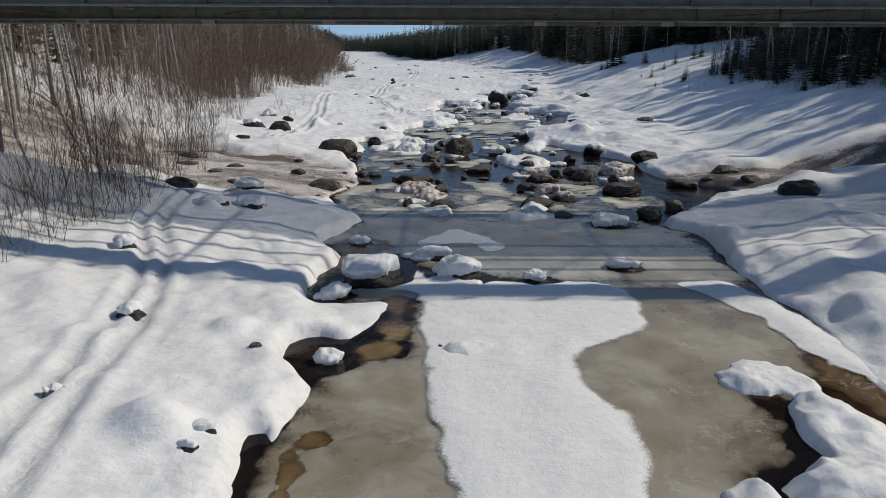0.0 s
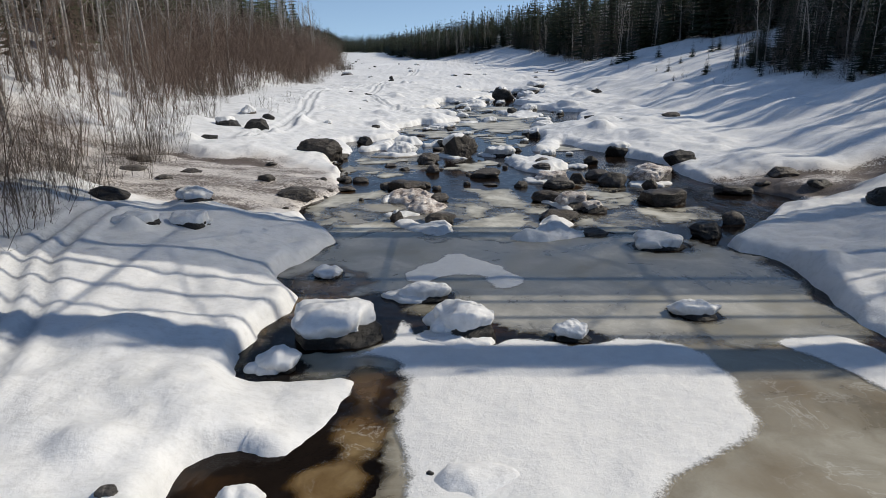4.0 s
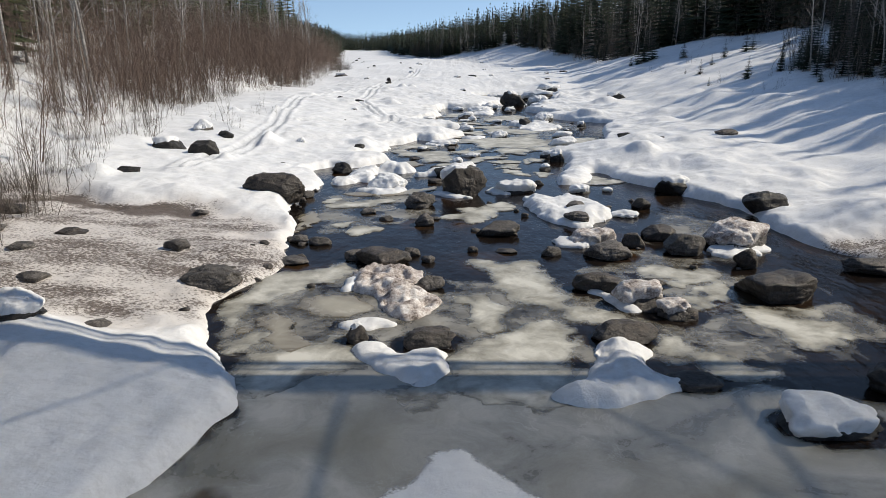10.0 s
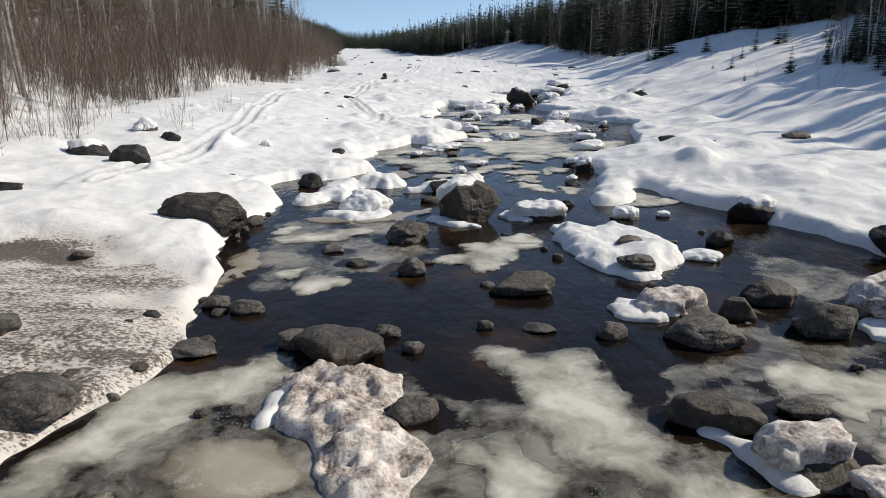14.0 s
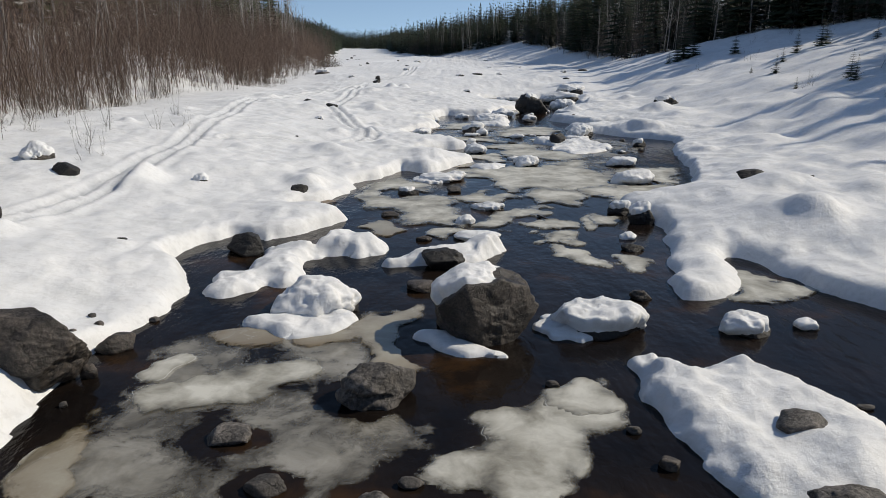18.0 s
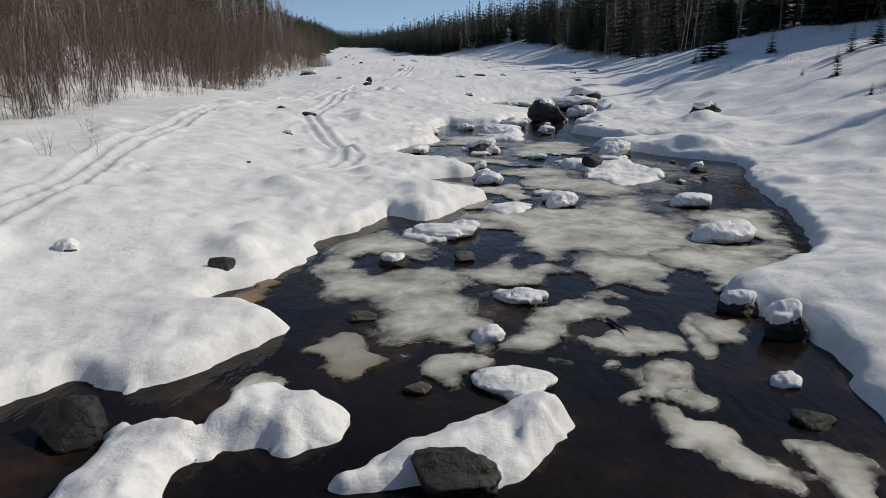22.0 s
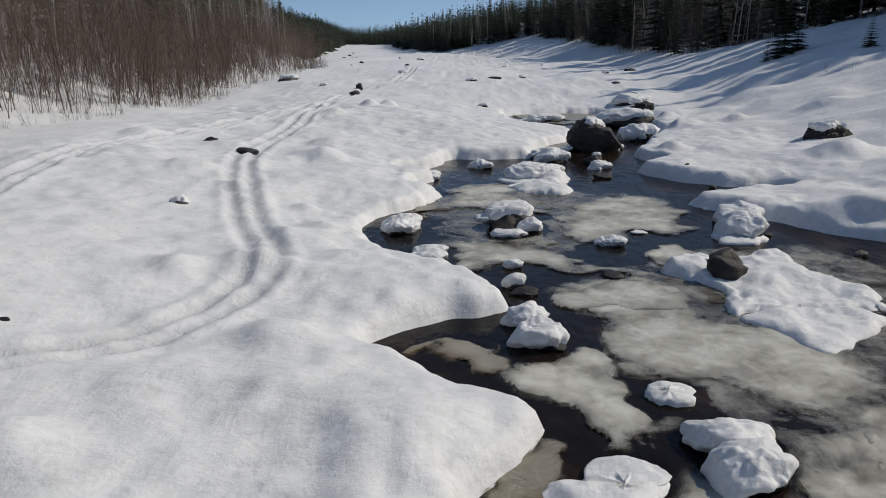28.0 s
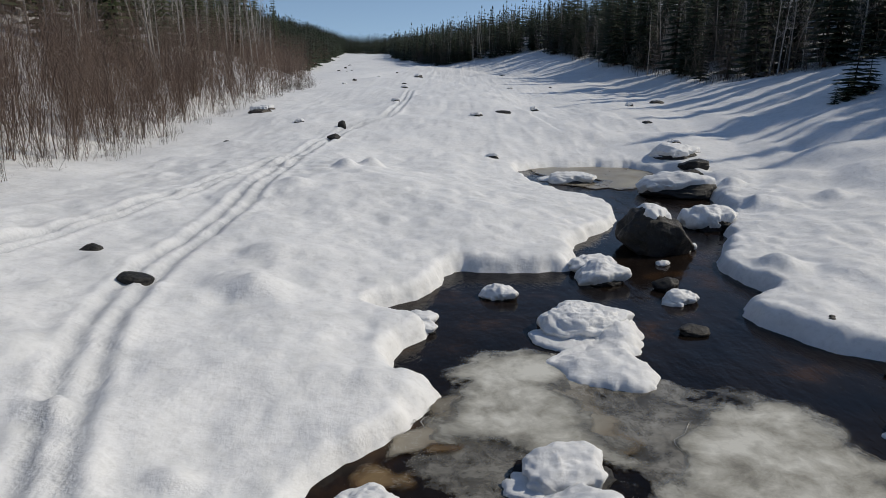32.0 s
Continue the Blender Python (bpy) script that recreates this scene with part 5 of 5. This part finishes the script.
sheet("ice", 0, [(-4.45, 27.22), (-4.2, 28.9), (-3.3, 30.15), (-2.0, 30.95), (-1.75, 29.5), (-3.2, 28.6), (-3.6, 27.4), (-3.55, 26.6), (-3.0, 25.85), (-2.17, 25.7), (-1.5, 26.1), (-1.0, 24.85), (-1.6, 24.1),
                 (-2.0, 23.7), (-2.7, 23.7), (-3.2, 24.38), (-3.7, 25.53)])
sheet("tan", 0, [(-3.5, 26.5), (-3.2, 27.2), (-2.5, 26.9), (-2.1, 25.9), (-2.4, 25.4), (-3.0, 25.6)])
sheet("tan", 0, [(-3.1, 27.7), (-2.3, 28.2), (-1.5, 28.0), (-1.2, 27.3), (-2.0, 27.0), (-2.8, 27.2)])
sheet("ice", 0, [(0.95, 30.9), (1.88, 30.85), (2.9, 30.7), (2.9, 29.4), (3.3, 28.05), (3.85, 27.3), (4.35, 26.7), (4.95, 26.2), (5.4, 25.4), (5.85, 25.0), (5.85, 24.25), (5.0, 24.35), (4.7, 25.1), (4.1, 25.6), (3.65, 26.3),
                 (3.1, 26.6), (2.45, 27.2), (1.9, 27.6), (1.5, 28.8)])
sheet("ice", 0, [(1.0, 28.5), (1.45, 28.4), (1.55, 27.1), (1.25, 26.45), (1.0, 27.2), (0.85, 28.05)])
sheet("ice", 0, [(1.5, 26.7), (2.8, 26.9), (3.0, 25.75), (2.65, 24.87), (2.7, 24.0), (2.2, 23.5), (0.98, 23.4), (-0.24, 23.6), (-0.95, 23.9), (-0.4, 24.3), (0.3, 24.5), (0.4, 25.0), (0.4, 25.8), (0.9, 25.9)])
sheet("ice", 0, [(5.6, 28.05), (6.2, 28.7), (6.8, 29.0), (6.8, 27.95), (5.75, 27.25)])
sheet("ice", 0, [(6.55, 27.6), (7.42, 27.3), (8.4, 27.6), (8.2, 26.2), (7.2, 25.3), (6.6, 25.6)])
sheet("ice", 0, [(5.48, 30.48), (6.87, 30.11), (6.57, 29.08), (5.33, 29.24)])
sheet("snow", 0.16, [(-1.36, 25.54), (-0.84, 25.73), (-0.34, 25.25), (0.27, 25.3), (0.45, 24.6), (0.1, 24.05), (-0.35, 24.2), (-0.95, 24.85)])
sheet("snow", 0.12, [(-1.75, 26.6), (-1.2, 26.9), (-0.7, 26.6), (-1.1, 26.3)])
sheet("dirty", 0.20, [(-1.68, 28.57), (-1.85, 29.38), (-1.75, 30.0), (-1.14, 30.2), (-0.37, 30.05), (-0.2, 29.39), (-0.5, 29.0), (0.0, 28.5), (0.25, 27.9), (-0.05, 27.2), (-0.42, 26.9), (-0.85, 27.4), (-1.1, 28.2)])
sheet("snow", 0.10, [(-1.95, 28.6), (-1.85, 29.6), (-1.6, 29.6), (-1.7, 28.7)])
sheet("snow", 0.26, [(3.15, 25.6), (3.51, 25.65), (4.0, 25.4), (3.75, 24.56), (4.22, 24.34), (4.45, 24.0), (3.54, 23.65), (2.78, 23.35), (2.19, 23.65), (2.65, 24.12), (2.95, 24.8)])
sheet("snow", 0.10, [(3.55, 28.5), (3.96, 28.65), (4.22, 28.1), (4.35, 27.75), (4.5, 27.4), (4.2, 27.35), (3.95, 27.86)])
sheet("ice", 0, [(0.31, 35.59), (1.1, 36.81), (1.39, 37.02), (2.42, 37.73), (2.8, 37.26), (2.08, 36.22), (1.81, 35.52), (1.2, 34.9), (0.78, 35.35)])
sheet("tan", 0, [(-4.29, 33.94), (-4.36, 36.35), (-4.25, 36.92), (-3.73, 35.46), (-3.95, 34.19), (-4.03, 33.72)])
sheet("ice", 0, [(-3.19, 34.72), (-2.8, 35.31), (-2.38, 35.48), (-2.28, 34.87), (-2.76, 34.32)])
sheet("ice", 0, [(-2.56, 33.62), (-2.38, 34.46), (-1.71, 34.33), (-1.75, 33.97), (-2.24, 33.42)])
sheet("amber", 0, [(-2.26, 19.31), (-2.58, 19.18), (-2.8, 18.44), (-3.06, 17.74), (-2.46, 17.74), (-2.29, 18.31), (-2.17, 18.83)])
sheet("tan", 0, [(-3.27, 39.38), (-2.84, 39.87), (-2.25, 39.44), (-2.51, 38.98), (-3.03, 38.89)])
sheet("tan", 0, [(-1.96, 39.14), (-1.25, 40.01), (-0.3, 40.82), (0.07, 40.62), (-0.38, 39.49), (-0.08, 38.32), (-0.71, 38.31), (-1.12, 39.16)])
sheet("ice", 0, [(-3.77, 37.24), (-2.93, 37.91), (-2.03, 38.56), (-1.71, 38.43), (-1.78, 37.17), (-3.14, 36.95)])
sheet("ice", 0, [(-4.12, 37.89), (-4.0, 38.33), (-3.58, 38.47), (-3.75, 37.95)])
sheet("ice", 0, [(1.72, 37.12), (2.12, 37.86), (2.52, 37.87), (2.81, 37.33), (2.6, 37.03)])
sheet("ice", 0, [(4.52, 43.92), (4.98, 43.43), (4.52, 43.01)])
sheet("ice", 0, [(6.55, 42.99), (6.94, 42.71), (7.68, 41.42), (6.78, 40.95), (6.03, 41.27), (6.15, 42.14)])
sheet("ice", 0, [(2.92, 46.01), (3.65, 46.16), (3.81, 45.52), (3.25, 45.01)])
sheet("ice", 0, [(3.11, 44.83), (3.61, 44.42), (3.95, 43.69), (4.07, 43.2), (3.48, 43.51), (3.1, 44.13)])
sheet("tan", 0, [(-1.82, 46.61), (-1.5, 47.2), (-1.02, 47.05), (-0.96, 46.1), (-1.38, 45.86)])
sheet("amber", 0, [(-3.67, 48.8), (-3.57, 49.61), (-3.26, 49.86), (-3.05, 48.81), (-3.39, 48.5)])
sheet("ice", 0, [(0.7, 54.5), (1.0, 56.2), (3.87, 56.9), (6.27, 58.52), (6.35, 55.6), (6.9, 54.2), (8.2, 53.0), (8.2, 52.0), (6.4, 51.1), (5.1, 51.3), (4.1, 51.6), (3.55, 51.9), (2.7, 51.3), (2.05, 51.75), (1.85, 52.5), (1.9, 53.5), (1.35, 53.85)])
sheet("ice", 0, [(1.07, 46.93), (1.7, 48.27), (2.63, 49.11), (3.37, 49.12), (3.31, 48.29), (2.55, 47.91), (2.32, 47.24), (1.98, 46.65), (2.15, 46.14), (1.67, 46.13), (1.35, 46.79)])
sheet("ice", 0, [(2.21, 47.09), (3.05, 47.41), (3.68, 47.42), (3.96, 46.96), (3.15, 46.53), (2.51, 46.8)])
sheet("ice", 0, [(4.35, 47.94), (4.81, 48.03), (4.6, 46.97), (4.16, 46.41), (4.11, 46.96)])
sheet("ice", 0, [(2.99, 46.46), (3.48, 46.28), (3.68, 45.48), (3.56, 45.08), (2.85, 45.07), (2.81, 45.69)])
sheet("ice", 0, [(-2.58, 45.22), (-2.35, 45.63), (-1.97, 45.86), (-1.76, 45.53), (-2.1, 45.22), (-2.62, 45.02)])
sheet("ice", 0, [(0.05, 46.12), (0.46, 46.44), (0.74, 46.37), (0.32, 45.55)])
sheet("ice", 0, [(6.84, 55.94), (9.49, 56.58), (9.37, 54.43), (8.34, 52.33), (7.53, 53.08)])
sheet("ice", 0, [(0.91, 59.26), (1.48, 59.93), (2.48, 60.03), (2.92, 59.63), (2.56, 58.74), (2.83, 57.99), (2.59, 57.34), (2.09, 57.22), (1.95, 57.99), (1.27, 58.58)])
sheet("ice", 0, [(2.34, 62.9), (3.93, 63.95), (4.78, 63.57), (4.95, 61.42), (5.65, 61.42), (6.69, 60.24), (6.82, 59.44), (6.4, 58.75), (5.02, 58.0), (4.65, 58.14), (4.2, 58.91), (3.05, 59.44), (2.65, 60.46), (2.89, 61.18)])
sheet("tan", 0, [(-0.64, 59.63), (0.12, 60.7), (0.87, 60.25), (1.02, 59.63), (0.66, 59.44), (-0.05, 60.25)])
sheet("tan", 0, [(0.91, 56.67), (1.65, 57.46), (1.63, 56.88), (1.19, 56.37)])
sheet("ice", 0, [(5.24, 57.6), (5.87, 57.86), (5.29, 56.9)])
sheet("tan", 0, [(-1.1, 69.06), (-0.42, 70.64), (1.05, 73.12), (1.86, 73.41), (2.87, 71.56), (3.15, 69.82), (2.32, 69.44), (1.08, 70.22), (-0.12, 69.81)])
sheet("ice", 0, [(0.08, 66.39), (0.82, 66.65), (1.89, 65.93), (2.82, 66.66), (3.28, 65.94), (2.65, 65.71), (2.99, 64.7), (4.12, 64.36), (4.36, 63.86), (2.96, 63.85), (2.25, 64.52), (1.16, 64.16), (0.8, 63.83), (0.57, 64.5)])
sheet("ice", 0, [(4.71, 65.51), (5.66, 65.95), (5.85, 64.73), (5.15, 64.54)])
sheet("ice", 0, [(2.3, 62.36), (3.8, 63.41), (4.33, 63.0), (4.83, 62.62), (5.08, 62.04), (2.36, 62.01)])
sheet("amber", 0, [(-1.15, 68.63), (-0.82, 69.59), (-0.1, 69.85), (0.54, 69.79), (-0.18, 69.53), (-0.67, 68.92), (-1.04, 68.42)])
sheet("tan", 0, [(4.21, 98.28), (7.96, 99.53), (10.97, 99.71), (10.68, 94.2), (7.85, 91.82), (5.37, 93.14)])
sheet("ice", 0, [(3.1, 51.4), (3.61, 51.9), (5.1, 51.45), (4.85, 50.29), (4.3, 49.45), (3.62, 49.6), (3.1, 49.4), (3.1, 50.36), (2.75, 50.3)])
sheet("ice", 0, [(4.9, 51.4), (5.89, 52.5), (8.6, 53.1), (7.2, 50.5), (6.35, 49.45), (5.5, 49.35), (5.3, 50.05), (5.1, 50.79)])
sheet("ice", 0, [(4.5, 48.1), (4.92, 48.35), (5.25, 47.72), (5.0, 46.9), (4.3, 46.9)])
sheet("ice", 0, [(-2.7, 51.25), (-2.7, 52.06), (-1.86, 53.25), (-1.1, 53.65), (-0.3, 52.3), (-0.05, 51.7), (-0.2, 51.25), (-0.9, 51.5), (-1.55, 51.5), (-1.6, 50.95), (-1.3, 50.35), (-0.8, 50.5), (0.3, 50.6), (1.1, 50.7),
                 (1.38, 51.6), (1.7, 51.6), (1.7, 51.05), (2.7, 51.1), (2.42, 50.4), (2.2, 49.4), (1.6, 49.5), (1.15, 49.85), (0.95, 49.3), (1.05, 48.0), (1.0, 46.7), (-0.75, 46.8), (-1.15, 48.4), (-2.2, 49.1)])
sheet("ice", 0, [(3.25, 68.6), (4.95, 71.4), (6.5, 71.75), (7.0, 70.0), (6.6, 68.4), (6.7, 67.4), (5.9, 66.75), (5.1, 67.1), (4.4, 66.05), (3.5, 66.2), (3.1, 67.3)])
sheet("ice", 0, [(-0.3, 70.2), (-0.1, 71.5), (0.78, 73.5), (2.5, 73.1), (2.7, 70.6), (3.3, 69.5), (2.7, 68.15), (1.75, 68.05), (1.2, 69.0), (0.95, 69.8)])
sheet("slab", 0.3, [(3.21, 38.24), (3.61, 38.66), (3.98, 38.12), (4.88, 38.4), (5.23, 37.76), (5.78, 37.07), (5.91, 36.27), (5.5, 35.24), (4.94, 34.53), (4.42, 34.33), (3.9, 34.79), (3.43, 35.38), (3.39, 36.05), (3.16, 36.83)])
sheet("slab", 0.36, [(-4.34, 41.42), (-4.47, 42.49), (-3.87, 42.57), (-3.86, 43.24), (-3.72, 44.31), (-2.92, 44.22), (-2.23, 44.96), (-1.5, 44.97), (-1.1, 44.65), (-1.12, 44.15), (-1.66, 43.87), (-2.32, 43.86), (-2.84, 43.42), (-2.63, 42.52), (-2.78, 41.77), (-3.27, 42.0), (-3.52, 41.54), (-3.84, 41.07)])
sheet("slab", 0.42, [(-0.96, 43.2), (-0.5, 43.8), (0.06, 44.17), (0.58, 44.58), (1.13, 44.8), (1.73, 44.6), (1.61, 44.01), (0.94, 43.39), (0.31, 43.22), (-0.31, 43.21)])
sheet("slab", 0.32, [(2.05, 73.11), (3.14, 73.86), (3.32, 75.17), (3.95, 75.93), (4.47, 75.76), (4.51, 74.37), (4.05, 73.31), (4.2, 72.78), (4.2, 72.16), (3.69, 71.69), (2.99, 71.89), (2.29, 72.35)])
sheet("slab", 0.38, [(4.77, 64.13), (5.96, 64.93), (6.51, 64.71), (7.67, 65.35), (7.98, 64.91), (7.92, 63.54), (8.46, 62.86), (8.42, 62.1), (8.12, 61.73), (7.1, 61.74), (5.94, 61.63), (5.37, 61.74), (5.58, 62.88), (5.02, 63.57)])
sheet("snow", 0.12, [(5.5, 61.55), (7.04, 61.82), (7.97, 61.41), (7.66, 60.96), (6.28, 59.99), (5.86, 60.8)])
sheet("snow", 0.12, [(-3.09, 39.99), (-1.87, 40.36), (-1.14, 40.19), (-1.72, 39.35), (-2.5, 39.4)])
sheet("snow", 0.1, [(-0.09, 39.33), (0.26, 39.5), (1.29, 38.75), (0.84, 38.63), (0.34, 38.85)])
sheet("snow", 0.12, [(1.43, 56.63), (2.75, 56.65), (2.16, 55.78), (1.6, 55.87)])

for x, y, s in ((25.8, 73.2, 1.0), (24.7, 70.7, 0.8), (24.2, 79.9, 0.75), (22.9, 74, 0.4), (31, 60, 1.3), (28.2, 52, 0.9), (29.5, 88, 1.0), (32.5, 90, 1.3),
                (34.5, 93, 1.1), (36, 88, 0.8), (27.5, 86, 0.6), (24.2, 84, 0.35), (25.9, 105.3, 2.6), (27.2, 106, 1.8), (29, 99.4, 1.2), (24.8, 104, 1.3), (34.4, 116, 1.6), (23.8, 103.4, 0.8),
                (26, 62, 0.5)):
    thing = new("young_spruce")
    k = int(x * 7 + y) % 3
    thing.matrix_world = pose(x, y, height_at(x, y), 0, 0, x * 77 % 360) @ Matrix.Diagonal((s, s, s, 1))
    for pn, arr, m in zip(("trunk", "crown"), FIRS[k], (TRUNK, NEEDLES)):
        part(pn, mesh_of(pn, *arr, m, False), thing)
    tagged(thing, "small green young spruce growing out of deep snow", "tree", "young spruces on the bank")

# bare saplings on the open slope
for i, (x, y, s) in enumerate(((23.4, 73.9, 0.75), (22.9, 73.0, 0.45), (24.0, 74.4, 0.6), (22.5, 62.2, 0.55), (23.0, 61.6, 0.6), (23.6, 62.5, 0.5), (22.0, 63.2, 0.35), (24.9, 64.6, 0.5),
                               (24.0, 94.6, 0.7), (24.5, 93.1, 0.4), (25.6, 69.0, 0.6), (26.4, 67.2, 0.9), (25.2, 57.8, 0.6), (26.1, 55.4, 0.7), (27.3, 92, 0.8), (33, 105, 0.8), (35.5, 102, 1.0),
                               (36.6, 97, 0.9), (-11.0, 50.6, 0.8), (-11.6, 51.2, 0.6), (-12.6, 54.0, 1.1), (-11.5, 56.5, 0.8), (-12.2, 60.5, 0.7), (-10.7, 57.6, 0.6), (-13.2, 56.0, 1.0))):
    thing = new("sapling")
    thing.matrix_world = pose(x, y, height_at(x, y), 0, 0, i * 67 % 360) @ Matrix.Diagonal((s, s, s, 1))
    for arr in BUSHES[i % 5][:4]:
        part("stem", mesh_of("stem", *arr, BARK, False), thing)
    tagged(thing, "thin bare sapling sticking out of deep snow", "sapling", "saplings on the banks")

rnd = random.Random(77)
for _ in range(26):
    y = 96 + 190 * rnd.random() ** 1.6
    x = rnd.uniform(foot_l(y) * 0.9 + 2, min(edge_r(y), 26) - 6)
    w = rnd.uniform(0.35, 1.3)
    boulder(round(x, 1), round(y, 1), w, w * 0.8, w * rnd.uniform(0.35, 0.6), rnd.choice((0.1, 0.4, 0.6, 0.9)), "b", 1.0)

# pebbles along the beach and a stick frozen into the ice
for k in range(44):
    y = rnd.uniform(26.5, 40) if k < 34 else rnd.uniform(60, 90)
    edge = float(np.interp(y, [p[1] for p in LEFT_BANK[18:]], [p[0] for p in LEFT_BANK[18:]])) if y < 45 else 9.0
    w = rnd.uniform(0.12, 0.32)
    x = edge + rnd.gauss(0.15, 0.45) if k % 3 or y > 45 else rnd.uniform(-3, 8)
    boulder(round(x, 2), round(y, 2), w, w * rnd.uniform(0.6, 0.9), w * rnd.uniform(0.4, 0.7), 0.0, rnd.choice("dgg"), None if height_at(x, y) < 0 else 0.1)
STICK = (3.00, 47.92, 3.12, 47.30)
stick = Wood()
stick.limb(bent((STICK[0], STICK[1], 0.03), (STICK[2] - STICK[0], STICK[3] - STICK[1], 0.05), 0.75, 4, rnd, 0.08), [0.035, 0.032, 0.028, 0.02, 0], 7)
tagged(new("driftwood_stick", mesh_of("driftwood_stick", *stick.arrays(), TRUNK)), "dark wet driftwood stick frozen into river ice", "driftwood")

# ---- the bridge ----
bridge = new("girder_bridge")
bridge.location = (0, 22.6, 0)
LONG = 76
for name, y in (("girder", -4.2), ("girder", 0.0), ("girder", 3.9)):
    low = 6.93 if y else 7.5
    mid, tall = (low + 7.79) / 2, 7.79 - low
    wide = 0.34 if y else 0.12
    part(name, box_mesh("girder", STEEL, [((0, y, mid), (LONG, 0.03, tall)), ((0, y, low), (LONG, wide, 0.05)), ((0, y, 7.79), (LONG, wide, 0.05))]
                        + [((x, y, mid), (0.03, wide - 0.04, tall - 0.06)) for x in np.arange(-37, 38, 3.1)], 0.006), bridge)
cross = box_mesh("cross_beam", RUST, [((0, -0.15, 7.25), (0.06, 8.0, 0.07))], 0.006)
for x in np.arange(-36, 37, 6.2):
    ob = part("cross_beam", cross, bridge, "rusty steel cross beam")
    ob.location = (x, 0, 0)
slats = random.Random(5)
rows = [(-4.25, 0.7), (4.0, 0.45)] + [(-3.3 + 0.9 * k + slats.uniform(-0.2, 0.2), slats.uniform(0.04, 0.12)) for k in range(3)]
rows += [(-1.0 + 0.087 * k, 0.052) for k in range(55)]
for y, wide in rows:
    bar = box_mesh("deck_bar", PLANK, [((0, 0, 7.85), (18.9, wide, 0.03))], 0.003)
    for x in np.arange(-28.4, 30, 18.92):
        part("deck_bar", bar, bridge).location = (x, y, 0)
brace = box_mesh("brace", RUST, [((0, 0, 0), (5.0, 0.045, 0.045))], 0.01)
for i, x in enumerate(np.arange(-34.4, 35, 9.3)):
    for y, w in ((-2.1, 1), (1.95, -1)):
        ob = part("brace", brace, bridge, "diagonal steel brace")
        ob.matrix_local = pose(x, y, 7.12, 0, 0, (52 if i % 2 else -52) * w)
for y, z, r, name in ((4.45, 6.86, 0.09, "pipe"), (4.3, 7.25, 0.035, "cable"), (-4.6, 7.2, 0.04, "cable"), (4.35, 7.12, 0.03, "cable")):
    w = Wood()
    w.limb([(x, y, z - (0.05 * math.sin(x * 1.0) ** 2 if name == "cable" else 0)) for x in np.arange(-38, 38.1, 1.55)] + [(38.3, y, z)], [r] * 50 + [0.01], 8)
    part(name, mesh_of(name, *w.arrays(), STEEL if name == "pipe" else RUST), bridge)
sleeve = box_mesh("pipe_sleeve", PALE, [((0, 4.45, 6.86), (0.5, 0.2, 0.2))], 0.03)
hanger = box_mesh("pipe_hanger", RUST, [((0, 4.3, 7.05), (0.06, 0.05, 0.5)), ((0, 4.36, 6.99), (0.1, 0.3, 0.04))], 0.004)
for i, x in enumerate(np.arange(-35, 36, 2.9)):
    part("pipe_hanger", hanger, bridge).location = (x + 0.4, 0, 0)
    if i % 2 or i % 3 == 0:
        part("pipe_sleeve", sleeve, bridge, "pale pipe sleeve").location = (x + 1.3 * math.sin(i * 2.1), 0, 0)
post = box_mesh("railing_post", STEEL, [((0, 0, 8.5), (0.1, 0.1, 1.2))], 0.01)
for y in (-4.45, 4.15):
    for x in np.arange(-37, 38, 2.0):
        part("railing_post", post, bridge).location = (x, y, 0)
    for z in (8.5, 9.05):
        part("railing_bar", box_mesh("railing_bar", STEEL, [((0, y, z), (LONG, 0.05, 0.05))], 0.01), bridge)
tagged(bridge, "steel girder bridge with an open slatted deck and pipe", "bridge")

for side, x in ((-1, -21.3), (1, 27.0)):
    bm = bmesh.new()
    prof = [(side * -5.2, 0.8), (side * -1.0, 5.6), (side * 0.2, 6.85), (side * 9, 6.85), (side * 9, -1.5), (side * -5.2, -1.5)]
    rows = [[bm.verts.new((px, py, pz)) for px, pz in prof] for py in (-5.2, 5.0)]
    bm.faces.new(rows[0]), bm.faces.new(rows[1][::-1])
    for i in range(6):
        bm.faces.new((rows[0][i], rows[1][i], rows[1][(i + 1) % 6], rows[0][(i + 1) % 6]))
    bmesh.ops.recalc_face_normals(bm, faces=bm.faces[:])
    bmesh.ops.bevel(bm, geom=bm.edges[:], offset=0.7, segments=4, affect="EDGES")
    me = bpy.data.meshes.new("bridge_abutment")
    bm.to_mesh(me), bm.free()
    me.materials.append(CONCRETE)
    ob = new("bridge_abutment", me)
    ob.location = (x, 22.6, 0)
    tagged(ob, "grey stone embankment sloping under the bridge end", "abutment")
